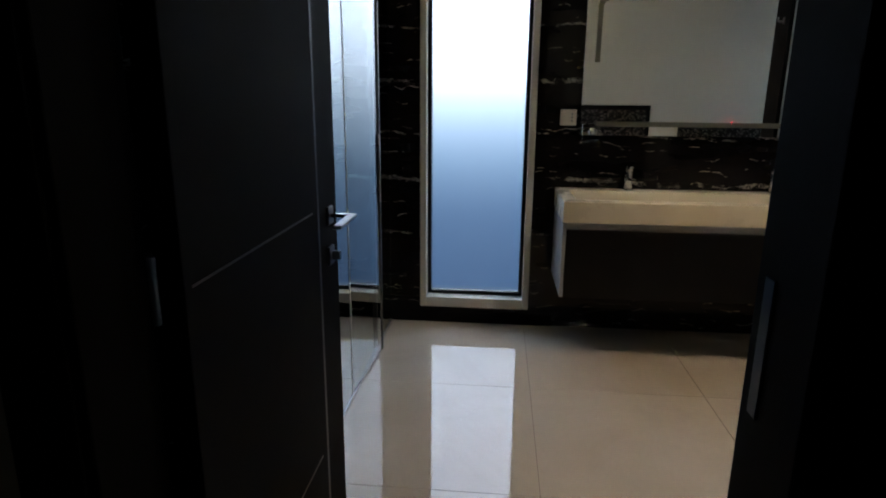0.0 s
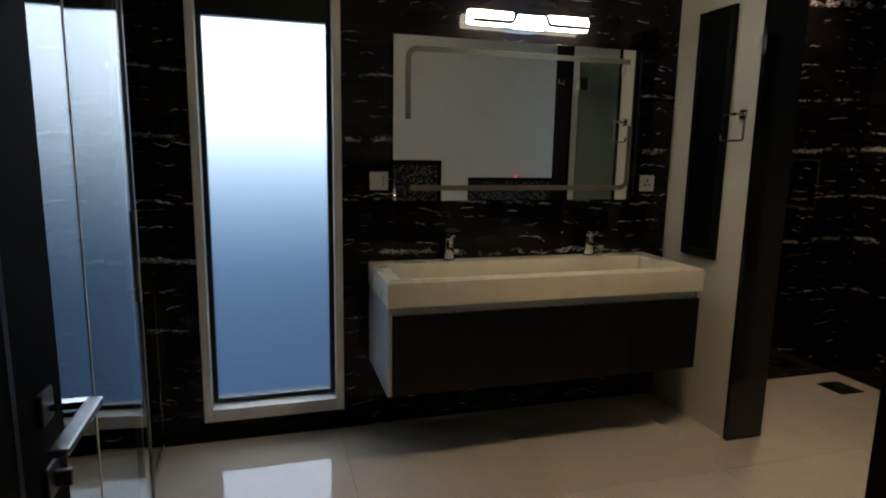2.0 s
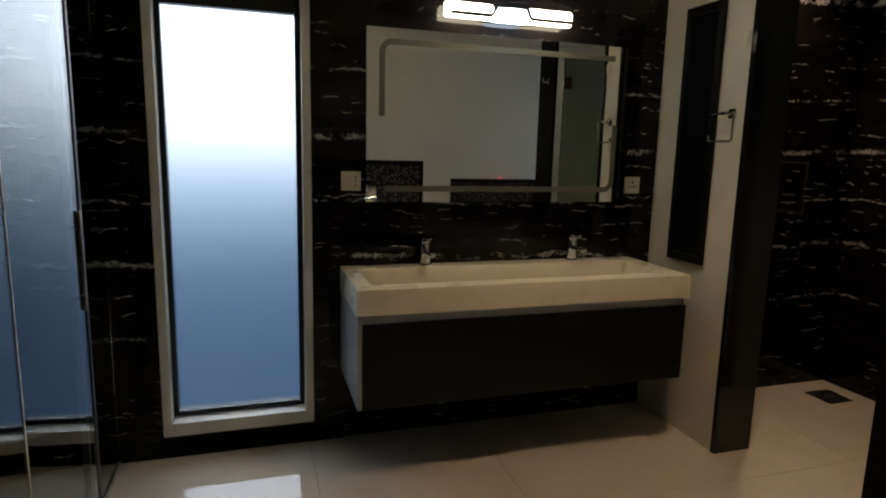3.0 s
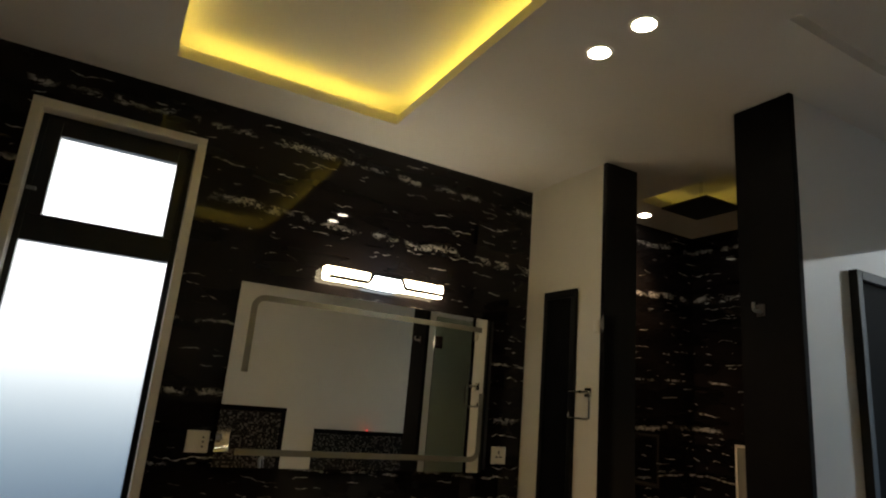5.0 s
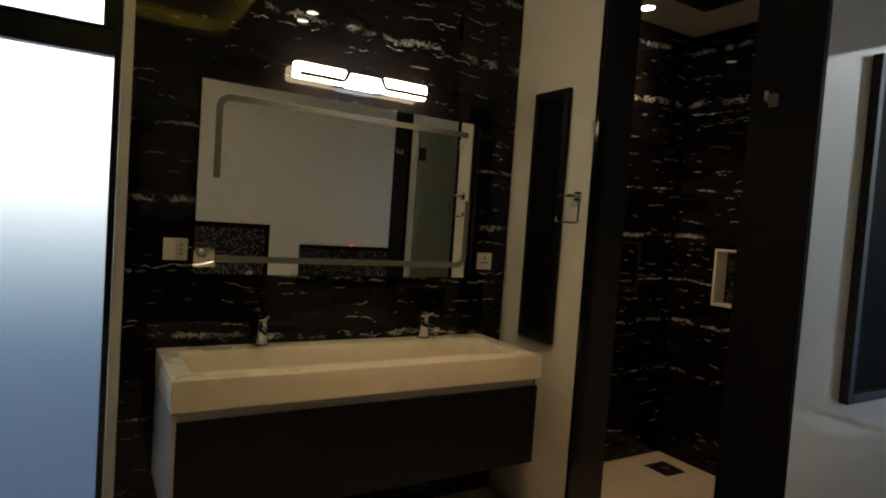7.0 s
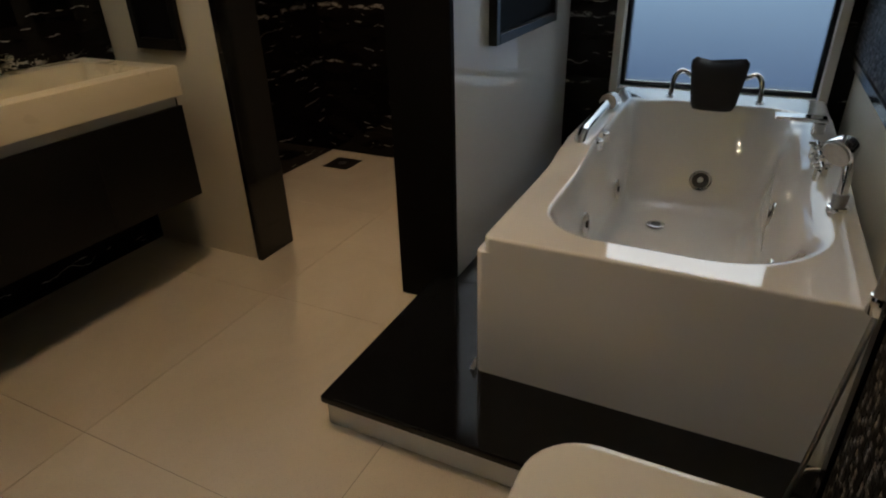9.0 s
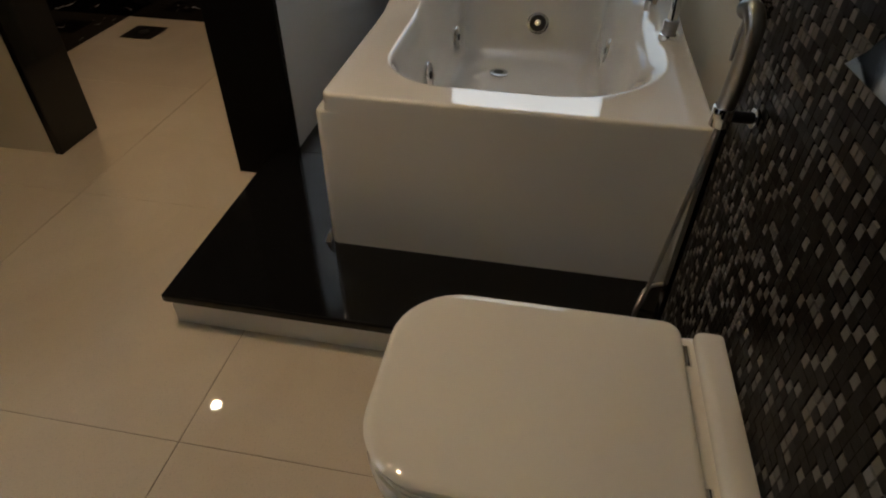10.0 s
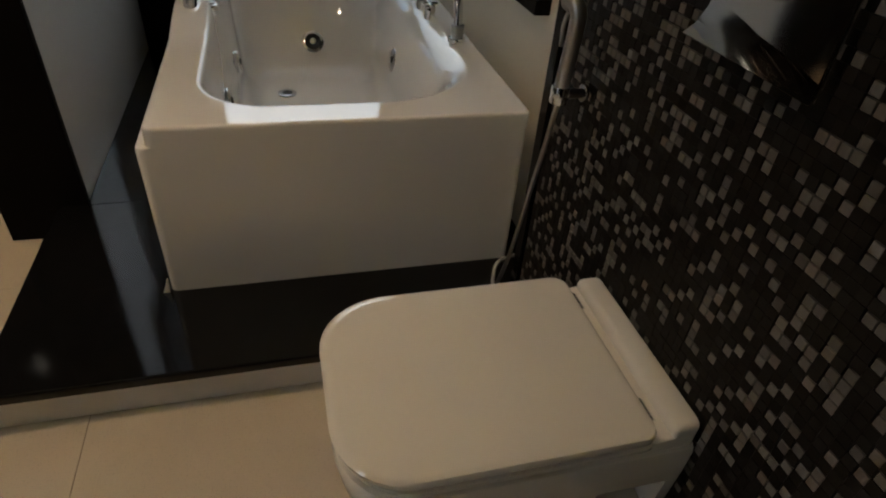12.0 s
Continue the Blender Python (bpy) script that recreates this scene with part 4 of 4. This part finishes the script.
    part("grab_bar", tube([(0.70, D - 0.070, zr - 0.085), (0.79, D - 0.070, zr + 0.016), (1.24, D - 0.066, zr + 0.022), (1.31, D - 0.066, zr - 0.02)], 0.021, 16, corner=0.04), CHROME, t, "thick chrome grab bar")
    part("bar_cap", tube([(1.20, D - 0.068, zr + 0.022), (1.30, D - 0.066, zr + 0.014), (1.37, D - 0.066, zr - 0.03)], 0.034, 16, corner=0.05), ACRYLIC, t, "white end of the armrest")
    for x in (0.80, 0.90):
        o = part("knob", cyl((x, D - 0.125, zr - 0.045), (x, D - 0.125, zr - 0.010), 0.020, 20, bevel=0.004), CHROME, t, "round chrome control knob")
        part("knob_top", cyl((x, D - 0.125, zr - 0.010), (x, D - 0.125, zr - 0.004), 0.013, 16, bevel=0.002), STEEL, o)
    # mixer deck along the wall
    z = H + 0.016
    for i, x in enumerate((0.72, 0.83, 0.94)):
        o = part("mixer_knob", cyl((x, 0.085, z - 0.012), (x, 0.085, z + 0.03), 0.018, 20, bevel=0.003), CHROME, t, "chrome mixer knob")
        part("cross_handle", box(x - 0.026, x + 0.026, 0.079, 0.091, z + 0.03, z + 0.042, 0.003), CHROME, o)
        part("cross_handle", box(x - 0.006, x + 0.006, 0.059, 0.111, z + 0.0305, z + 0.0415, 0.003), CHROME, o)
    o = part("bath_spout", box(1.20, 1.26, 0.04, 0.21, z + 0.035, z + 0.05, 0.004), CHROME, t, "flat chrome waterfall spout")
    part("spout_foot", box(1.205, 1.255, 0.045, 0.085, z - 0.012, z + 0.035, 0.004), CHROME, o)


def hand_shower():
    h = thing("hand_shower", 2.04, 0.768, TZ + 0.004, "chrome hand shower standing on the bathtub rim", "hand shower")
    part("foot", cyl((0, 0, -0.005), (0, 0, 0.014), 0.026, 24, bevel=0.003), CHROME, h)
    part("holder", cyl((0, 0, 0.014), (0, 0, 0.050), 0.018, 20, 0.020, bevel=0.002), STEEL, h)
    part("stem", tube([(0, 0, 0.045), (0.006, 0.0, 0.100), (0.030, 0.004, 0.150)], 0.0135, 16, corner=0.03), CHROME, h)
    part("head", cyl((0.016, 0.034, 0.148), (0.050, 0.006, 0.170), 0.044, 32, 0.030, bevel=0.008), CHROME, h, "round shower head")
    part("head_face", cyl((0.0125, 0.0369, 0.1457), (0.0158, 0.0342, 0.1479), 0.036, 32), STEEL, h, "grey nozzle face")


def head_pillow():
    p = thing("bath_pillow", 3.10, 1.155, TZ, "black cushioned headrest with bent chrome handles", "headrest")
    rings = []
    N = 28
    rows_n = 15
    for i in range(rows_n):
        t = i / (rows_n - 1)
        z = -0.040 + t * 0.225
        end = math.sqrt(max(0.0, 1 - abs(2 * t - 1) ** 7))
        w = (0.086 + 0.036 * t) * (0.80 + 0.20 * end)
        th = 0.004 + 0.034 * end * (0.75 + 0.25 * math.sin(math.pi * t))
        lean = 0.02 + 0.05 * t
        ring = []
        for k in range(N):
            a = 2 * math.pi * k / N
            c, s = math.cos(a), math.sin(a)
            y = w * math.copysign(abs(c) ** 0.6, c)
            dip = 0.022 * (1 - (y / w) ** 2) * t ** 3
            ring.append((lean + th * math.copysign(abs(s) ** 0.75, s), y, z - dip))
        rings.append(ring)
    part("cushion", loft(rings), CUSHION, p)
    for s in (-1, 1):
        part("handle", tube([(0.07, s * 0.10, 0.10), (0.075, s * 0.15, 0.125), (0.05, s * 0.175, 0.10), (0.02, s * 0.18, 0.012)], 0.011, 12, corner=0.04), CHROME, p, "bent chrome handle")
        part("handle_foot", cyl((0.02, s * 0.18, 0.012), (0.02, s * 0.18, 0.024), 0.018, 16, bevel=0.002), CHROME, p)


bathtub()
hand_shower()
head_pillow()


def framed_panel():
    f = thing("framed_wall_panel", 2.65, STUB_S, 0.88, "tall black panel in a dark frame above the bathtub", "wall panel")
    a, h = 0.36, 1.19
    w = 0.035
    for x0, x1, z0, z1 in ((-a, -a + w, 0, h), (a - w, a, 0, h), (-a + w, a - w, 0, w), (-a + w, a - w, h - w, h)):
        part("frame", box(x0, x1, -0.032, -0.001, z0, z1, 0.003), FRAME, f, "dark grey metal frame")
    part("glass", box(-a + w, a - w, -0.012, -0.006, w, h - w), DARK_GLASS, f, "black satin pane")


framed_panel()


# ---- mosaic panels on the south wall ----
def mosaic_panel(name, x0, x1, z0, z1, wall, y, edge, bottom, label, pick):
    """A bed with a black border and small square chips laid on it at random."""
    m = thing(name, (x0 + x1) / 2, wall, z0, label, "mosaic panel", kind="structure")
    ox, hx, d = m.location.x, (x1 - x0) / 2, y - wall
    part("bed", box(-hx + 0.002, hx - 0.002, 0.001, d - 0.003, 0.002, z1 - z0 - 0.002), MOSAIC_DARK, m)
    part("border", box(-hx, hx, 0.002, d + 0.012, z1 - z0 - edge, z1 - z0, 0.002), BLACK_POST, m, "polished black border")
    part("border", box(hx - edge, hx, 0.002, d + 0.010, 0, z1 - z0 - edge - 0.001, 0.002), BLACK_POST, m, "polished black border")
    if bottom:
        part("border", box(-hx, hx - edge - 0.001, 0.002, d + 0.012, 0, edge, 0.002), BLACK_POST, m, "polished black border")
    p = 0.0158
    cols, rows_n = int((2 * hx - edge) / p), int((z1 - z0 - edge) / p)
    rng = random.Random(11)
    chip = finish("chip", box(0, p * 0.87, -0.003, 0.0012, 0, p * 0.87, 0.0008, 1), MOSAIC_CHIP, False)
    grey, black = [], []
    row_before = []
    for k in range(rows_n):
        z = k * p + (edge if bottom else 0)
        i, row_now = 0, []
        while i < cols:
            x = hx - edge - (i + 1) * p
            beside = (i > 0 and row_now[-1]) + (k > 0 and row_before[i])
            light = rng.random() < (0.36, 0.30, 0.12)[beside]
            row_now.append(light)
            (grey if light else black).append((x, z))
            i += 1
        row_before = row_now
    def joined(name2, places, mat, size):
        b = bmesh.new()
        verts, faces = [], []
        for x, z in places:
            w = p * size
            o = len(verts)
            hgt = d - 0.003 + 0.0035 + 0.0007 * rng.random()
            q = 0.0008 if size < 0.95 else 0.0003
            for (a, c2, e) in ((0, 0, d - 0.004), (w, 0, d - 0.004), (w, w, d - 0.004), (0, w, d - 0.004), (q, q, hgt), (w - q, q, hgt), (w - q, w - q, hgt), (q, w - q, hgt)):
                verts.append((x + a, e, z + c2))
            faces += [(o + 4, o + 7, o + 6, o + 5), (o, o + 4, o + 5, o + 1), (o + 1, o + 5, o + 6, o + 2), (o + 2, o + 6, o + 7, o + 3), (o + 3, o + 7, o + 4, o)]
        me = bpy.data.meshes.new(name2)
        me.from_pydata(verts, [], faces)
        me.materials.append(mat)
        ob = new(name2, me)
        ob.parent = m
        return tagged(ob, kind="stuff")
    near = [g for g in grey if pick and pick[0] < g[0] + ox < pick[1] and pick[2] < g[1] + z0 < pick[3]][:300]
    chosen = set(near)
    joined("grey_chips", [g for g in grey if g not in chosen], MOSAIC_CHIP, 0.87)
    joined("black_chips", black, MOSAIC_BLACK, 0.99)
    for x, z in near:
        o = new("chip", chip)
        o.parent = m
        o.location = (x, d - 0.0005, z)
    return m


# ---- toilet ----
MY = 0.755


def carve(ob, cutters):
    """Cuts pockets out of a mesh and keeps the plain result."""
    for k in cutters:
        m = ob.modifiers.new("pocket", "BOOLEAN")
        m.operation, m.object, m.solver = "DIFFERENCE", k, "EXACT"
    bpy.context.view_layer.update()
    me = bpy.data.meshes.new_from_object(ob.evaluated_get(bpy.context.evaluated_depsgraph_get()))
    ob.modifiers.clear()
    old, ob.data = ob.data, me
    for k in cutters:
        bpy.data.objects.remove(k)
    me.set_sharp_from_angle(angle=radians(38))


def toilet():
    t = thing("wall_hung_toilet", 0.891, MY + 0.003, 0.178, "white wall-hung toilet with a closed square-fronted lid", "toilet")
    def ring(w, y1, z, r, y0=0.0):
        k = 0.004 if y0 == 0 else 0.026
        return round_rect(-w, w, y0, y1, z, (r, r, k, k), 8)
    rings = [ring(0.150, 0.42, 0.0, 0.09), ring(0.163, 0.450, 0.004, 0.10), ring(0.169, 0.466, 0.03, 0.105), ring(0.175, 0.484, 0.09, 0.105), ring(0.180, 0.500, 0.17, 0.107), ring(0.181, 0.507, 0.218, 0.108), ring(0.179, 0.504, 0.226, 0.107), ring(0.172, 0.494, 0.2305, 0.104)]
    bowl = part("bowl", loft(rings), CERAMIC, t)
    cutters = []
    for s in (-1, 1):
        shape = [(0.022, 0.052), (0.168, 0.060), (0.135, 0.150), (0.022, 0.150)]
        q = [[(s * x, y, z) for y, z in shape] for x in (0.118, 0.25)]
        k = part("pocket", loft(q if s < 0 else [r[::-1] for r in q]), CERAMIC, t)
        bm = bmesh.new()
        bm.from_mesh(k.data)
        bmesh.ops.recalc_face_normals(bm, faces=bm.faces[:])
        for f in bm.faces:
            f.smooth = False
        bm.to_mesh(k.data)
        bm.free()
        cutters.append(k)
    carve(bowl, cutters)
    seat = [ring(0.174, 0.492, 0.2335, 0.105, 0.062), ring(0.178, 0.501, 0.237, 0.105, 0.060), ring(0.178, 0.501, 0.243, 0.105, 0.060), ring(0.173, 0.494, 0.246, 0.105, 0.062)]
    part("seat", loft(seat), CERAMIC, t)
    lid = [ring(0.173, 0.503, 0.2485, 0.108, 0.065), ring(0.177, 0.508, 0.252, 0.108, 0.063), ring(0.178, 0.510, 0.261, 0.108, 0.062), ring(0.176, 0.506, 0.2655, 0.108, 0.064), ring(0.172, 0.502, 0.2672, 0.105, 0.067), ring(0.167, 0.497, 0.2681, 0.102, 0.072), ring(0.162, 0.492, 0.2682, 0.098, 0.077)]
    part("lid", loft(lid), CERAMIC, t)
    led = [round_rect(-0.174, 0.160, 0.0, y, z, 0.008, 5) for y, z in ((0.072, 0.226), (0.072, 0.246), (0.062, 0.2495), (0.047, 0.251), (0.042, 0.253), (0.042, 0.262))]
    led += [round_rect(-0.173, 0.159, 0.0, 0.040, 0.268, 0.008, 5), round_rect(-0.170, 0.156, 0.001, 0.036, 0.2715, 0.008, 5), round_rect(-0.165, 0.151, 0.002, 0.030, 0.2735, 0.008, 5)]
    part("back_ledge", loft(led), CERAMIC, t)
    for s in (-1, 1):
        part("lid_hinge", cyl((s * 0.12 - 0.02, 0.054, 0.247), (s * 0.12 + 0.02, 0.054, 0.247), 0.007, 14), CHROME, t)


toilet()


def flush_plate():
    f = thing("flush_plate", 0.868, MY + 0.004, 0.905, "chrome flush plate with a round button on the mosaic wall", "flush plate")
    part("plate", box(-0.100, 0.100, 0.0, 0.012, 0.012, 0.20, 0.004, 3), CHROME, f)
    part("button", cyl((0.0, 0.012, 0.115), (0.0, 0.032, 0.115), 0.042, 32, 0.036, bevel=0.005), CHROME, f)
    part("button_cap", cyl((0.0, 0.032, 0.115), (0.0, 0.040, 0.115), 0.022, 24, bevel=0.003), STEEL, f)
    # lower edge: a thin sheet that flares away from the wall, wider at one end
    cols, prof = 16, ((0.010, 0.055), (0.013, 0.030), (0.022, 0.010), (0.034, -0.002))
    b = bmesh.new()
    grid = []
    for i in range(cols + 1):
        u = i / cols
        k = 0.25 + 0.95 * u ** 1.3
        grid.append([b.verts.new((-0.100 + 0.20 * u, 0.010 + (y - 0.010) * k, z + 0.012 * u)) for y, z in prof])
    for p0, p1 in zip(grid, grid[1:]):
        for q in range(len(prof) - 1):
            b.faces.new((p0[q], p1[q], p1[q + 1], p0[q + 1]))
    bmesh.ops.recalc_face_normals(b, faces=b.faces[:])
    bmesh.ops.solidify(b, geom=b.faces[:], thickness=0.003)
    part("lip", rounded(b), CHROME, f, "flared lower lip")


def paper_holder():
    h = thing("paper_holder", 0.560, MY + 0.004, 0.430, "bent chrome toilet paper holder on the mosaic wall", "paper holder")
    part("wall_plate", box(-0.020, 0.020, 0, 0.007, -0.020, 0.020, 0.003), CHROME, h)
    part("stem", box(-0.008, 0.008, 0.007, 0.058, -0.007, 0.007, 0.002), CHROME, h)
    part("bar", tube([(0.030, 0.056, 0.0), (-0.050, 0.056, 0.0), (-0.058, 0.056, -0.094), (0.062, 0.056, -0.090), (0.060, 0.056, -0.074)], 0.0048, 10, corner=0.018), CHROME, h, "bent chrome bar")


def bidet_spray():
    s = thing("bidet_spray", 1.238, MY + 0.004, 0.722, "steel hand bidet spray with a hanging hose", "bidet spray")
    part("wall_plate", cyl((0, 0, 0), (0, 0.008, 0), 0.016, 20, bevel=0.002), CHROME, s)
    part("valve", cyl((0, 0.008, 0), (0, 0.045, 0), 0.009, 16), DARK_STEEL, s)
    part("cradle", cyl((0, 0.05, -0.016), (0, 0.05, 0.016), 0.017, 20, bevel=0.002), CHROME, s)
    part("handle", tube([(0, 0.05, 0.012), (-0.010, 0.050, 0.08), (-0.018, 0.052, 0.142), (-0.004, 0.058, 0.160), (0.012, 0.062, 0.152)], 0.0135, 14, corner=0.02), STEEL, s, "chrome spray handle")
    part("trigger", tube([(0.004, 0.060, 0.140), (0.016, 0.060, 0.115), (0.014, 0.058, 0.08)], 0.004, 8), STEEL, s)
    part("head", cyl((-0.004, 0.060, 0.158), (0.020, 0.040, 0.150), 0.015, 18, 0.017, bevel=0.002), CHROME, s)
    part("hose", tube([(0, 0.05, -0.016), (0.018, 0.052, -0.12), (0.09, 0.055, -0.45), (0.155, 0.05, -0.598), (0.19, 0.04, -0.602), (0.24, 0.02, -0.57), (0.24, -0.045, -0.55)], 0.0048, 10, corner=0.05), STEEL, s, "thin steel hose")


flush_plate()
paper_holder()
bidet_spray()
niche()

mosaic_panel("mosaic_panel", 0.42, 1.40, 0.0, 1.278, SOUTH, MY, 0.035, False, "dark mosaic panel of small stone chips behind the toilet", (0.45, 0.85, 0.35, 0.95))
mosaic_panel("mosaic_band", 1.70, EAST - 0.002, 0.722, 1.118, ALCOVE_S, ALCOVE_S + 0.03, 0.035, True, "low dark mosaic band with black border beside the bathtub", None)



def indicator():
    i = thing("indicator_light", 2.19, ALCOVE_S + 0.048, 1.1182, "tiny red indicator lamp on the mosaic band", "lamp")
    part("base", cyl((0, -0.012, 0), (0, -0.012, 0.004), 0.010, 16, bevel=0.001), BLACK_PLASTIC, i)
    part("lens", cyl((0, -0.012, 0.004), (0, -0.012, 0.012), 0.008, 12, 0.005), GLOW_RED, i, "glowing red lens")


indicator()

# ---- floor tiles, 0.80 m square with narrow joints ----
structure_floor = tagged(part("floor", box(WEST - T, EAST + T, HALL_S - T, NORTH + T, -0.12, -0.002), GROUT), "glossy cream porcelain tile floor", "floor", kind="structure")


def tile_mesh(w, d):
    return finish("tile", box(0, w, 0, d, -0.004, 0, 0.0007, 1), TILE, False)


def lay_floor():
    S, G, cache = 0.80, 0.0016, {}
    gx, gy = [0.957 + S * k for k in range(-4, 4)], [0.957 + S * k for k in range(-4, 5)]
    for a in gx:
        for c in gy:
            x0, x1, y0, y1 = max(a, WEST), min(a + S, EAST), max(c, HALL_S), min(c + S, NORTH)
            if x1 - x0 < 0.01 or y1 - y0 < 0.01:
                continue
            key = (round(x1 - x0, 4), round(y1 - y0, 4))
            if key not in cache:
                cache[key] = tile_mesh(key[0] - G, key[1] - G)
            o = new("tile", cache[key])
            o.parent = structure_floor
            o.location = (x0 + G / 2, y0 + G / 2, 0)


lay_floor()
